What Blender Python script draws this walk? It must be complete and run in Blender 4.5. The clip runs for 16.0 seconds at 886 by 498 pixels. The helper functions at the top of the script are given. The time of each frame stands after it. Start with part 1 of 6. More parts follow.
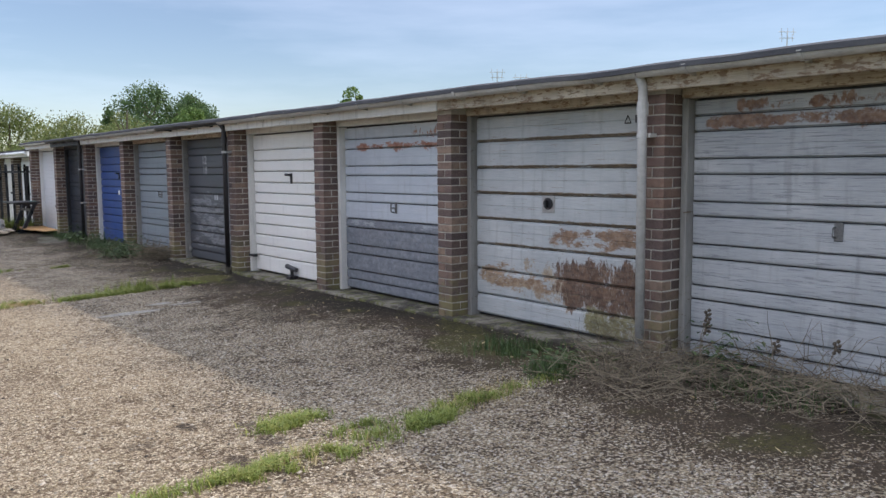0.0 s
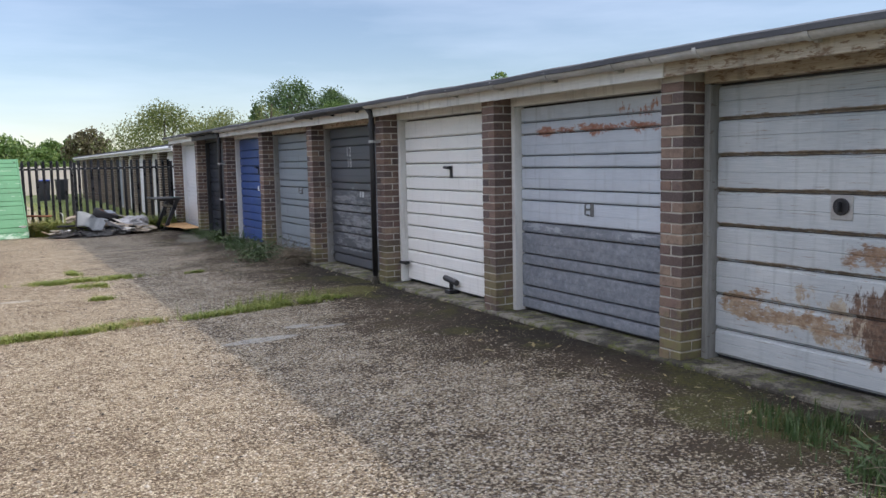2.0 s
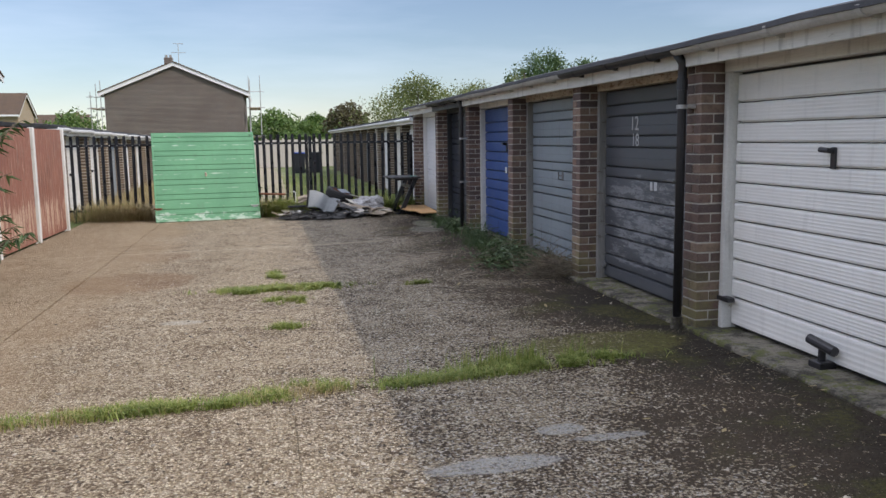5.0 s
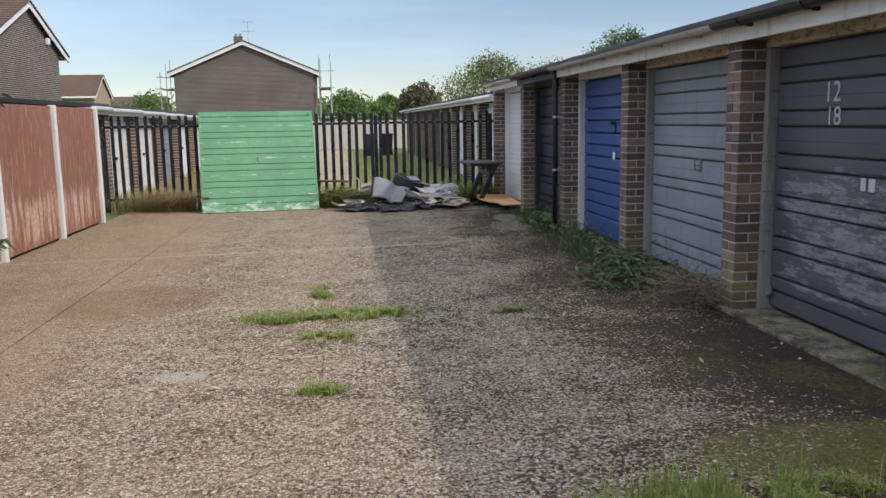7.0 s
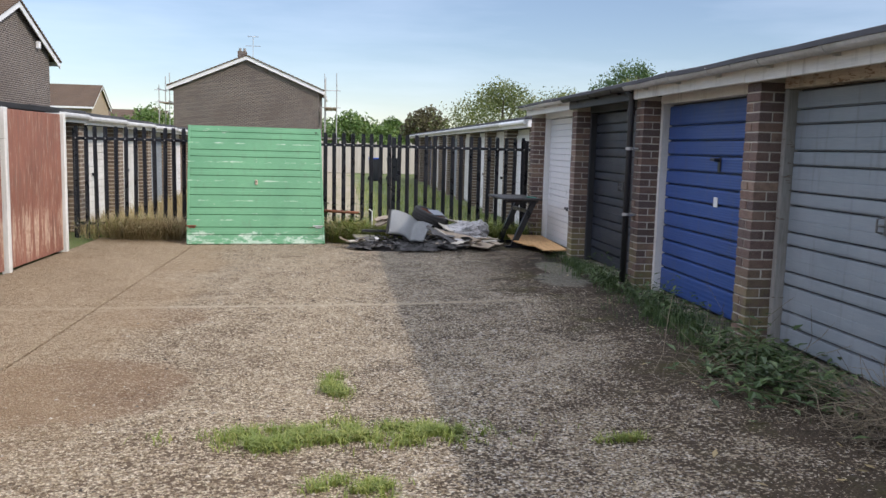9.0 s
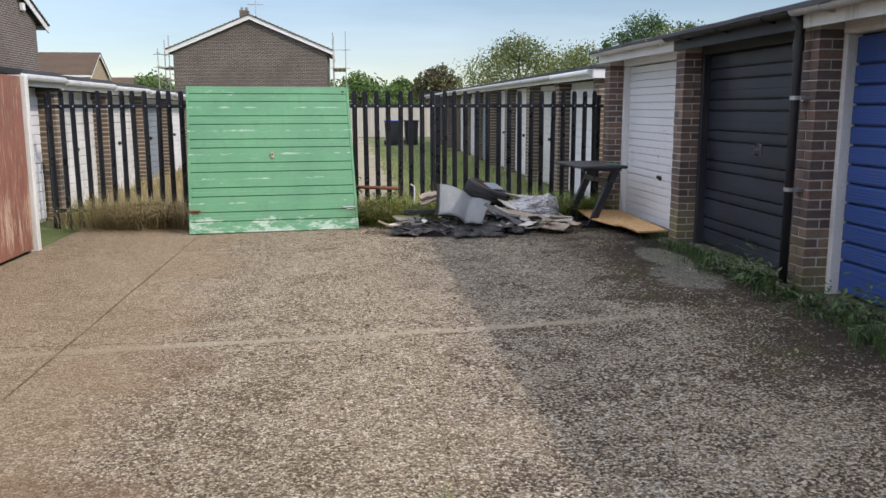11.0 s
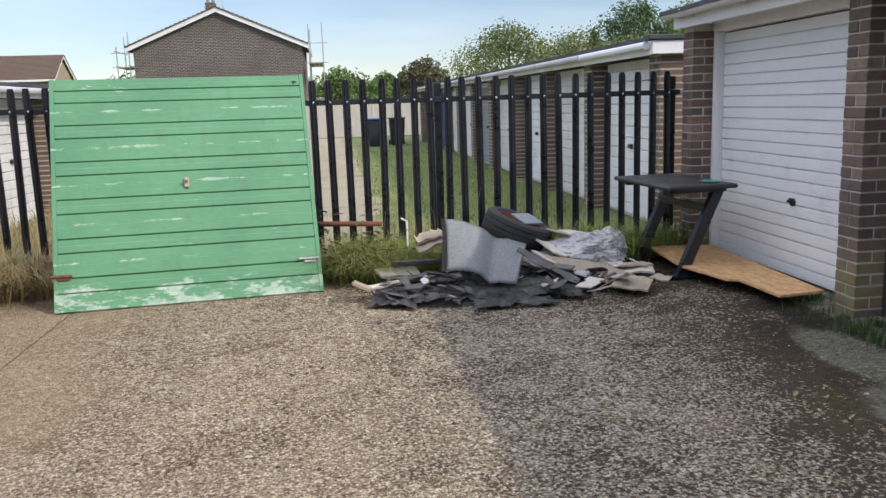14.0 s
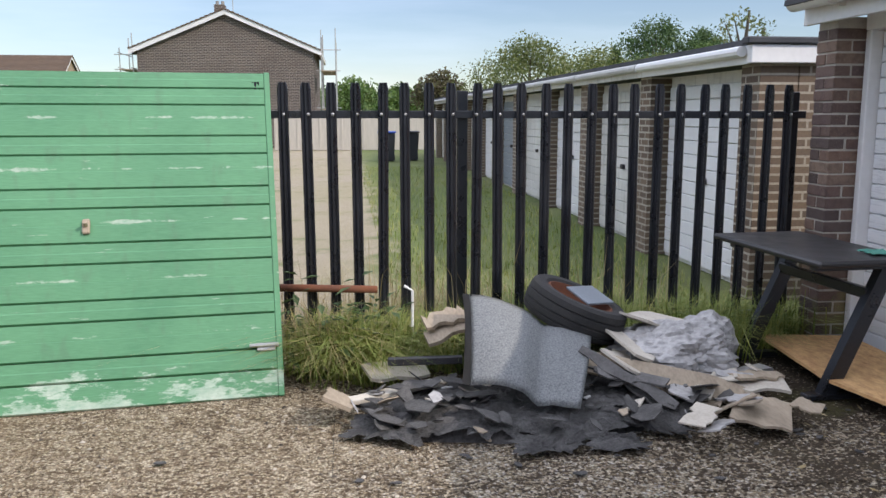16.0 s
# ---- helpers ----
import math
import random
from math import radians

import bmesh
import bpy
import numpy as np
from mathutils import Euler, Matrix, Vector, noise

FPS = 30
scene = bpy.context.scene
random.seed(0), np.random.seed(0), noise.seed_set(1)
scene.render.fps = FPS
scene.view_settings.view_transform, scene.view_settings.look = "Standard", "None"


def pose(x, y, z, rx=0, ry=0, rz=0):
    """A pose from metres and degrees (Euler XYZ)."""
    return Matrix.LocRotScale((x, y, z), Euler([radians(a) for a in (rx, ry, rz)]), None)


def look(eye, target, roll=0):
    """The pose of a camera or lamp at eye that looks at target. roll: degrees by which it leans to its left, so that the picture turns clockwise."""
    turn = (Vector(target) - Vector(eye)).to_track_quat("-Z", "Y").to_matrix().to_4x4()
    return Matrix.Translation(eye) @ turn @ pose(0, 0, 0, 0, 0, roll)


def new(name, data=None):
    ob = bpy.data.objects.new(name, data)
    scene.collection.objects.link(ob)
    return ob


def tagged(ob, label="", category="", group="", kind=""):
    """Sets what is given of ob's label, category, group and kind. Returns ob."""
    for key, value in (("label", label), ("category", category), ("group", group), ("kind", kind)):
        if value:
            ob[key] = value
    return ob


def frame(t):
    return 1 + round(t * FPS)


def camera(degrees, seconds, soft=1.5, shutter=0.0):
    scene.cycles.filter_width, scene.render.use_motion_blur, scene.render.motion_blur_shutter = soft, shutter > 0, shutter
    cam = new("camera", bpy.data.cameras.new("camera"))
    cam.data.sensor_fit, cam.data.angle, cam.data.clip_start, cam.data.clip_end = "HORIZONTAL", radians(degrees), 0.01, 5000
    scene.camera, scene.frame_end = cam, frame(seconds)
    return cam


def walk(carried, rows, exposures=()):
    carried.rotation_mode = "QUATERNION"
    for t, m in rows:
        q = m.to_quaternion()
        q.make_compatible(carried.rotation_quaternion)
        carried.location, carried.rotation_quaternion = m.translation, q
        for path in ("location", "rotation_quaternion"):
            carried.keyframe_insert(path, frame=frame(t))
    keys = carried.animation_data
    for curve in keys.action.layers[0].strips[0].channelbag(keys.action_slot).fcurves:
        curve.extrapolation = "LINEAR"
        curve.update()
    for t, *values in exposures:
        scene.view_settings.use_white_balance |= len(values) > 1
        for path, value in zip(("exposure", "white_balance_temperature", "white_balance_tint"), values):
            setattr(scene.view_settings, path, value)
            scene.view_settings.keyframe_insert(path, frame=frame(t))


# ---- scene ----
cam = camera(56.3, 16.0)
METRES, EYE, TILT, LEAN, TURN = 18.8, 1.5, 0.0, 0.0, -38.2
ROWS = [
    (0.0, 0.0, 0.0, 0.0, -0.05, -5.65, 0.48),
    (0.5, -0.011, 0.0225, -0.0005, 2.61, -5.43, 0.73),
    (1.0, -0.0203, 0.049, -0.0008, 5.0, -5.32, 0.75),
    (1.5, -0.0274, 0.0761, -0.0002, 7.09, -5.56, 0.85),
    (2.0, -0.0327, 0.1059, -0.0002, 9.27, -6.12, 1.14),
    (2.5, -0.0432, 0.1351, -0.0016, 10.72, -6.87, 1.48),
    (3.0, -0.0512, 0.1637, -0.0021, 12.54, -7.54, 1.74),
    (3.5, -0.0629, 0.1916, -0.0011, 14.93, -7.84, 2.0),
    (4.0, -0.0744, 0.2194, 0.0008, 18.2, -7.66, 2.07),
    (4.5, -0.0844, 0.2484, 0.0017, 22.11, -7.4, 1.39),
    (5.0, -0.0992, 0.276, 0.0013, 26.28, -7.62, 0.82),
    (7.5, -0.1831, 0.4068, -0.0004, 31.3, -8.9, 0.94),
    (8.0, -0.2032, 0.4325, 0.0004, 29.29, -7.76, -0.57),
    (8.5, -0.2248, 0.4549, -0.0008, 28.33, -6.86, -1.82),
    (9.0, -0.2491, 0.4715, -0.0013, 31.29, -7.0, -1.54),
    (11.5, -0.3684, 0.5899, -0.0038, 31.16, -10.18, 0.45),
    (12.0, -0.3888, 0.6162, -0.0045, 30.07, -10.33, 0.25),
    (12.5, -0.4074, 0.6429, -0.0042, 29.87, -10.42, 0.65),
    (13.0, -0.4257, 0.6694, -0.0041, 29.87, -10.45, 1.14),
    (13.5, -0.4431, 0.6981, -0.0034, 29.98, -10.28, 1.59),
    (14.0, -0.4577, 0.727, -0.0031, 30.57, -10.06, 1.75),
    (14.5, -0.4743, 0.7554, -0.0036, 30.72, -9.85, 1.69),
    (15.0, -0.4882, 0.7838, -0.0033, 30.88, -9.46, 1.58),
    (15.5, -0.5043, 0.8096, -0.0027, 30.98, -9.14, 0.87),
    (16.0, -0.5238, 0.8311, -0.0021, 31.63, -9.14, -0.02),
]
EXPOSURE = 0.10
walk(cam, [(t, pose(0, 0, EYE, TILT, LEAN, TURN) @ pose(METRES * x, METRES * y, METRES * z, 90 + pitch, roll, yaw)) for t, x, y, z, yaw, pitch, roll in ROWS],
     exposures=[(t, EXPOSURE + e, 6500, 16) for t, e in ((0.0, 0.06), (2.5, 0.05), (4.0, 0.0), (5.0, -0.21), (7.5, -0.20), (8.5, -0.04), (9.2, -0.02), (11.5, -0.14), (13.0, -0.04), (16.0, -0.04))])

# ---- world and sun ----
SUN_WAY = Vector((-1.0, 0.8, -0.955)).normalized()
world = bpy.data.worlds.new("sky")
scene.world = world
world.use_nodes = True
wt = world.node_tree
wt.nodes.clear()
w_out = wt.nodes.new("ShaderNodeOutputWorld")
w_bg = wt.nodes.new("ShaderNodeBackground")
w_sky = wt.nodes.new("ShaderNodeTexSky")
w_sky.sky_type, w_sky.sun_disc = "NISHITA", False
w_sky.sun_elevation = math.asin(-SUN_WAY.z)
w_sky.sun_rotation = math.atan2(-SUN_WAY.x, -SUN_WAY.y)
w_sky.air_density, w_sky.dust_density, w_sky.ozone_density = 1.0, 0.15, 3.0
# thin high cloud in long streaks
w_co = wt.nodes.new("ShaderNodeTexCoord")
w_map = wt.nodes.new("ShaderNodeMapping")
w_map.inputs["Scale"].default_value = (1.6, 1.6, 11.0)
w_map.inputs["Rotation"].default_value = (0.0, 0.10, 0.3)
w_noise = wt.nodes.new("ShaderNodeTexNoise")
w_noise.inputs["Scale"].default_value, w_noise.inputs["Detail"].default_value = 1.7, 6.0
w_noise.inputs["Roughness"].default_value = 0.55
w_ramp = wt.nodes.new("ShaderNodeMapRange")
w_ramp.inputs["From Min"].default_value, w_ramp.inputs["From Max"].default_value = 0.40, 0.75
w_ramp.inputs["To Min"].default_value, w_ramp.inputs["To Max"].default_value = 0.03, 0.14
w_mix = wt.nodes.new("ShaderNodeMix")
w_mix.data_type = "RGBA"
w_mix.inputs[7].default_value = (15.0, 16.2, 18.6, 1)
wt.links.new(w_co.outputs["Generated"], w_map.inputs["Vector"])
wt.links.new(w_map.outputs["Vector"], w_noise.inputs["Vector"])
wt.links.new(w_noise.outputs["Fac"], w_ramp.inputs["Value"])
# bright cloud veil above the view, added to fill the shade; thickens smoothly overhead
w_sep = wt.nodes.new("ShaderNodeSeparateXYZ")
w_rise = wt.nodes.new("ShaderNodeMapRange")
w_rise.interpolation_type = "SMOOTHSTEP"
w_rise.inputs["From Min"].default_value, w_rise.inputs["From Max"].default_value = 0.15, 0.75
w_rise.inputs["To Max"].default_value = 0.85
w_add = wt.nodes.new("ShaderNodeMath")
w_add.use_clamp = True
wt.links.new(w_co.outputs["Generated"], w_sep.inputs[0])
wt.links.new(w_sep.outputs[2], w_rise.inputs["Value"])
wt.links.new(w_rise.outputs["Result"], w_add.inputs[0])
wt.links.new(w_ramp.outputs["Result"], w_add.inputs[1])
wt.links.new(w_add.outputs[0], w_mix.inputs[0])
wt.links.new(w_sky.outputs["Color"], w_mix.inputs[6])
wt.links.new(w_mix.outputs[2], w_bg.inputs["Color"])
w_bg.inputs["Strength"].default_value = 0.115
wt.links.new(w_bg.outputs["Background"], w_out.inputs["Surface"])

sun = new("sun", bpy.data.lights.new("sun", "SUN"))
sun.data.energy, sun.data.angle, sun.data.color = 2.75, radians(0.53), (1.0, 0.92, 0.79)
sun.matrix_basis = look(-SUN_WAY * 60, (0, 0, 0))


# ---- node helpers and materials ----
def put(nt, socket, value):
    if isinstance(value, bpy.types.NodeSocket):
        nt.links.new(value, socket)
    elif isinstance(value, (tuple, list)) and len(value) == 3 and socket.type == "RGBA":
        socket.default_value = (*value, 1)
    else:
        socket.default_value = value


def node(nt, kind, ins=(), operation="", data_type="", blend_type="", interpolation_type="", use_clamp=False):
    n = nt.nodes.new("ShaderNode" + kind)
    if data_type:
        n.data_type = data_type
    if operation:
        n.operation = operation
    if blend_type:
        n.blend_type = blend_type
    if interpolation_type:
        n.interpolation_type = interpolation_type
    if use_clamp:
        n.use_clamp = True
    for k, v in dict(ins).items():
        put(nt, n.inputs[k], v)
    return n


def position(nt, scale=(1, 1, 1)):
    g = node(nt, "NewGeometry")
    return node(nt, "Mapping", {"Vector": g.outputs["Position"], "Scale": scale}).outputs[0]


def noisy(nt, scale, vec, detail=4.0, rough=0.55):
    return node(nt, "TexNoise", {"Vector": vec, "Scale": scale, "Detail": detail, "Roughness": rough}).outputs["Fac"]


def blend(nt, fac, a, b, how="MIX"):
    n = node(nt, "Mix", data_type="RGBA", blend_type=how)
    put(nt, n.inputs[0], fac), put(nt, n.inputs[6], a), put(nt, n.inputs[7], b)
    return n.outputs[2]


def calc(nt, op, a, b=0.0, clamp=False):
    n = node(nt, "Math", {0: a, 1: b}, operation=op, use_clamp=clamp)
    return n.outputs[0]


def span(nt, value, lo, hi, to_lo=0.0, to_hi=1.0, smooth=True):
    return node(nt, "MapRange", {"Value": value, "From Min": lo, "From Max": hi, "To Min": to_lo, "To Max": to_hi},
                interpolation_type="SMOOTHSTEP" if smooth else "LINEAR").outputs[0]


def ramp(nt, fac, stops):
    n = node(nt, "ValToRGB", {"Fac": fac})
    while len(n.color_ramp.elements) < len(stops):
        n.color_ramp.elements.new(0.5)
    for e, (p, c) in zip(n.color_ramp.elements, stops):
        e.position, e.color = p, (*c, 1)
    return n.outputs[0]


def start(name):
    m = bpy.data.materials.new(name)
    m.use_nodes = True
    nt = m.node_tree
    nt.nodes.clear()
    out = node(nt, "OutputMaterial")
    b = node(nt, "BsdfPrincipled")
    nt.links.new(b.outputs[0], out.inputs[0])
    return m, nt, b


def bump(nt, b, height, strength=0.3, distance=0.01):
    n = node(nt, "Bump", {"Height": height, "Strength": strength, "Distance": distance})
    nt.links.new(n.outputs[0], b.inputs["Normal"])


def plain(name, dark, light, rough=0.7, metal=0.0, scale=6.0, fine=80.0, stretch=(1, 1, 1), relief=0.2, island=0.0):
    """A surface that varies at two scales between two tones, with fine relief."""
    m, nt, b = start(name)
    v = position(nt, stretch)
    n1, n2 = noisy(nt, scale, v), noisy(nt, fine, v, 3.0)
    f = calc(nt, "ADD", calc(nt, "MULTIPLY", n1, 0.6), calc(nt, "MULTIPLY", n2, 0.4))
    if island:
        g = node(nt, "NewGeometry")
        f = calc(nt, "ADD", calc(nt, "MULTIPLY", f, 1 - island), calc(nt, "MULTIPLY", g.outputs["Random Per Island"], island))
    put(nt, b.inputs["Base Color"], ramp(nt, f, [(0.3, dark), (0.7, light)]))
    put(nt, b.inputs["Roughness"], span(nt, n1, 0.2, 0.8, max(0.05, rough - 0.1), min(1, rough + 0.1)))
    b.inputs["Metallic"].default_value = metal
    bump(nt, b, n2, relief, 0.004)
    return m


def zone(nt, v3, box, soft, scale, rag=0.9, cover=0.7, stretch=(1, 1, 1)):
    """A ragged stain: a box (axis, lo, hi, z lo, z hi) whose rim is broken up by noise."""
    axis, lo, hi, zlo, zhi = box
    sep = node(nt, "SeparateXYZ", {0: v3})
    a, z = sep.outputs["XYZ".index(axis)], sep.outputs[2]
    f = calc(nt, "MULTIPLY", span(nt, a, lo - soft, lo + soft), span(nt, a, hi - soft, hi + soft, 1, 0))
    g = calc(nt, "MULTIPLY", span(nt, z, zlo - soft, zlo + soft), span(nt, z, zhi - soft, zhi + soft, 1, 0))
    f = calc(nt, "MULTIPLY", f, g)
    n = noisy(nt, scale, position(nt, stretch), 9.0, 0.72)
    fine = noisy(nt, scale * 9, position(nt, stretch), 6.0, 0.75)
    s = calc(nt, "ADD", calc(nt, "MULTIPLY", f, cover), calc(nt, "MULTIPLY", calc(nt, "SUBTRACT", n, 0.5), rag * 2.6))
    s = calc(nt, "ADD", s, calc(nt, "MULTIPLY", calc(nt, "SUBTRACT", fine, 0.5), 0.5))
    return calc(nt, "MULTIPLY", calc(nt, "MULTIPLY", span(nt, s, 0.47, 0.62), span(nt, f, 0.02, 0.15)), span(nt, fine, 0.3, 0.55, 0.72, 1.0))


def painted(name, dark, light, rough=0.5, zones=(), chips=None, chip_amount=0.66, grain=(2, 2, 60), relief=0.25, dirt=0.25, chip_run=(1, 1, 3.5)):
    """Weathered paint on a pressed door: streaks along the ribs, chips, grime and ragged stains."""
    m, nt, b = start(name)
    v = position(nt)
    big, streak = noisy(nt, 1.7, v), noisy(nt, 3.0, position(nt, grain), 5.0, 0.6)
    run = noisy(nt, 2.2, position(nt, (7, 7, 0.8)), 5.0)
    f = calc(nt, "ADD", calc(nt, "MULTIPLY", big, 0.5), calc(nt, "MULTIPLY", streak, 0.5))
    c = ramp(nt, f, [(0.32, dark), (0.66, light)])
    c = blend(nt, calc(nt, "MULTIPLY", span(nt, run, 0.52, 0.75), dirt), c, (0.09, 0.085, 0.07))
    if chips:
        cn = noisy(nt, 9.0, position(nt, chip_run), 8.0, 0.7)
        c = blend(nt, calc(nt, "MULTIPLY", span(nt, cn, chip_amount, chip_amount + 0.05), 0.9), c, chips)
    for box, soft, scale, rag, cover, col_a, col_b, stretch in zones:
        tone = ramp(nt, noisy(nt, 14.0, position(nt, (1, 1, 1.6)), 6.0, 0.65), [(0.35, col_a), (0.65, col_b)])
        c = blend(nt, zone(nt, v, box, soft, scale, rag, cover, stretch), c, tone)
    put(nt, b.inputs["Base Color"], c)
    put(nt, b.inputs["Roughness"], span(nt, f, 0.3, 0.7, max(0.1, rough - 0.12), min(1, rough + 0.15)))
    bump(nt, b, streak, relief, 0.003)
    return m


def brick_piece(name, tones, moss=0.5):
    m, nt, b = start(name)
    v = position(nt)
    r = node(nt, "ObjectInfo").outputs["Random"]
    c = ramp(nt, r, [(i / (len(tones) - 1), t) for i, t in enumerate(tones)])
    n1, n2 = noisy(nt, 18.0, v, 6.0, 0.65), noisy(nt, 160.0, v, 3.0)
    c = blend(nt, span(nt, n1, 0.42, 0.72, 0, 0.6), c, (0.075, 0.05, 0.045))
    c = blend(nt, span(nt, n2, 0.52, 0.75, 0, 0.4), c, (0.36, 0.30, 0.24))
    alg = noisy(nt, 4.0, v, 6.0, 0.65)
    low = span(nt, node(nt, "SeparateXYZ", {0: v}).outputs[2], 0.1, 0.75, 1.0, 0.04)
    c = blend(nt, calc(nt, "MULTIPLY", calc(nt, "MULTIPLY", span(nt, alg, 0.38, 0.62), low), moss), c, (0.20, 0.185, 0.07))
    put(nt, b.inputs["Base Color"], c)
    b.inputs["Roughness"].default_value = 0.9
    bump(nt, b, calc(nt, "ADD", n1, n2), 0.5, 0.006)
    return m


def brick_wall(name, tones, mortar, axes, scale=1.0):
    """Brickwork that stays far off: bond by the brick texture, at 225 x 75 mm."""
    m, nt, b = start(name)
    g = node(nt, "NewGeometry")
    sep = node(nt, "SeparateXYZ", {0: g.outputs["Position"]})
    u = sep.outputs[axes[0]]
    com = node(nt, "CombineXYZ", {0: u, 1: sep.outputs[2], 2: 0.0})
    br = node(nt, "TexBrick", {"Vector": com.outputs[0], "Color1": tones[0], "Color2": tones[1], "Mortar": mortar, "Scale": 1.0,
                               "Mortar Size": 0.0105, "Mortar Smooth": 0.1, "Bias": 0.0, "Brick Width": 0.225 * scale, "Row Height": 0.075 * scale})
    n1, n2 = noisy(nt, 0.8, g.outputs["Position"], 5.0), noisy(nt, 40.0, g.outputs["Position"], 4.0)
    c = blend(nt, span(nt, n1, 0.35, 0.7, 0, 0.4), br.outputs["Color"], tones[2])
    c = blend(nt, span(nt, n2, 0.4, 0.8, 0, 0.35), c, (0.05, 0.04, 0.035))
    put(nt, b.inputs["Base Color"], c)
    b.inputs["Roughness"].default_value = 0.92
    bump(nt, b, calc(nt, "SUBTRACT", n2, br.outputs["Fac"]), 0.5, 0.008)
    return m


def leafy(name, stops, rough=0.6, through_light=0.25):
    m, nt, b = start(name)
    g = node(nt, "NewGeometry")
    n = noisy(nt, 0.9, g.outputs["Position"], 3.0)
    f = calc(nt, "ADD", calc(nt, "MULTIPLY", g.outputs["Random Per Island"], 0.65), calc(nt, "MULTIPLY", n, 0.4))
    c = ramp(nt, f, stops)
    put(nt, b.inputs["Base Color"], c)
    b.inputs["Roughness"].default_value = rough
    tr = node(nt, "BsdfTranslucent", {"Color": c})
    mx = node(nt, "MixShader", {0: through_light, 1: b.outputs[0], 2: tr.outputs[0]})
    nt.links.new(mx.outputs[0], [x for x in nt.nodes if x.type == "OUTPUT_MATERIAL"][0].inputs[0])
    return m


def aggregate(name, growth=1.0):
    """Worn concrete with its pebbles showing: pale stones in brown gaps, blackened one by one towards the damper side,
    painted cooler and darker where the garages' shade falls.
    """
    m, nt, b = start(name)
    v = position(nt)
    sep = node(nt, "SeparateXYZ", {0: v})
    warp = node(nt, "TexNoise", {"Vector": v, "Scale": 14.0, "Detail": 3.0}).outputs["Color"]
    vw = node(nt, "VectorMath", {0: v, 1: node(nt, "VectorMath", {0: warp, "Scale": 0.012}, operation="SCALE").outputs[0]}).outputs[0]
    cell = node(nt, "TexVoronoi", {"Vector": vw, "Scale": 70.0, "Randomness": 1.0})
    big = node(nt, "TexVoronoi", {"Vector": vw, "Scale": 38.0, "Randomness": 1.0})
    pick, pick2 = node(nt, "SeparateColor", {0: cell.outputs["Color"]}), node(nt, "SeparateColor", {0: big.outputs["Color"]})
    c = ramp(nt, pick.outputs[0], [(0.0, (0.13, 0.092, 0.055)), (0.3, (0.37, 0.285, 0.175)), (0.7, (0.57, 0.465, 0.315)), (1.0, (0.76, 0.66, 0.49))])
    c2 = ramp(nt, pick2.outputs[0], [(0.0, (0.17, 0.12, 0.075)), (0.4, (0.45, 0.355, 0.235)), (1.0, (0.78, 0.68, 0.51))])
    c = blend(nt, span(nt, noisy(nt, 17.0, vw, 5.0, 0.7), 0.47, 0.53, 0, 0.9), c, c2)
    drift, speck, paste = noisy(nt, 0.85, v, 7.0, 0.68), noisy(nt, 8.0, vw, 8.0, 0.72), noisy(nt, 2.3, v, 7.0, 0.68)
    pit = noisy(nt, 34.0, vw, 6.0, 0.75)
    c = blend(nt, span(nt, paste, 0.56, 0.72, 0, 0.4), c, (0.52, 0.43, 0.30))
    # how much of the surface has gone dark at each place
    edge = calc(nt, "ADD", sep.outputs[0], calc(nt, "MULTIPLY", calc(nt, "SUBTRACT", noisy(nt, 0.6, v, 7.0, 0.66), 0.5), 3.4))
    damp_shade = calc(nt, "MULTIPLY", span(nt, edge, 3.1, 5.0), growth)
    mottle = noisy(nt, 3.4, v, 4.0, 0.62)
    # shade of the garage row put into the colour; growth scales it too
    grey = calc(nt, "MULTIPLY", span(nt, calc(nt, "ADD", sep.outputs[0], calc(nt, "MULTIPLY", calc(nt, "SUBTRACT", drift, 0.5), 1.6)), 1.5, 2.6), growth)
    share = calc(nt, "ADD", calc(nt, "MULTIPLY", damp_shade, 0.25), calc(nt, "MULTIPLY", calc(nt, "SUBTRACT", drift, 0.5), 0.36))
    share = calc(nt, "ADD", share, calc(nt, "MULTIPLY", calc(nt, "SUBTRACT", speck, 0.5), 0.34))
    share = calc(nt, "ADD", share, calc(nt, "MULTIPLY", calc(nt, "SUBTRACT", mottle, 0.5), 0.20))
    share = calc(nt, "ADD", share, calc(nt, "MULTIPLY", grey, 0.02))
    clump = node(nt, "TexNoise", {"Vector": vw, "Scale": 50.0, "Detail": 2.0, "Roughness": 0.55}).outputs["Fac"]
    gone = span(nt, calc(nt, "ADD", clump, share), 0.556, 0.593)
    bleach = span(nt, calc(nt, "SUBTRACT", noisy(nt, 44.0, vw, 2.0, 0.55), calc(nt, "MULTIPLY", damp_shade, 0.04)), 0.57, 0.62)
    # chips painted warm outside the shade, neutral within it
    c = blend(nt, calc(nt, "MULTIPLY", bleach, 0.6), c, blend(nt, grey, (0.80, 0.70, 0.51), (0.76, 0.72, 0.65)))
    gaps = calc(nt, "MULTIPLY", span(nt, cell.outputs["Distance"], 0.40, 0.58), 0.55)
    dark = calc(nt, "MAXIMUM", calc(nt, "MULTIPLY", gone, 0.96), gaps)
    # flecks run from a sunlit brown to near-black for moss and shade
    tint = blend(nt, calc(nt, "MAXIMUM", damp_shade, calc(nt, "MULTIPLY", grey, 0.6)), (0.115, 0.080, 0.050), (0.015, 0.012, 0.009))
    # cools the colour over the shaded strip
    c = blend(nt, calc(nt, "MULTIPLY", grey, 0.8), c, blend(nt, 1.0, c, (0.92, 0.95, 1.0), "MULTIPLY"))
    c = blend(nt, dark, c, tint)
    moss = calc(nt, "MULTIPLY", span(nt, edge, 3.6, 4.8), span(nt, noisy(nt, 1.2, v, 7.0, 0.68), 0.50, 0.62))
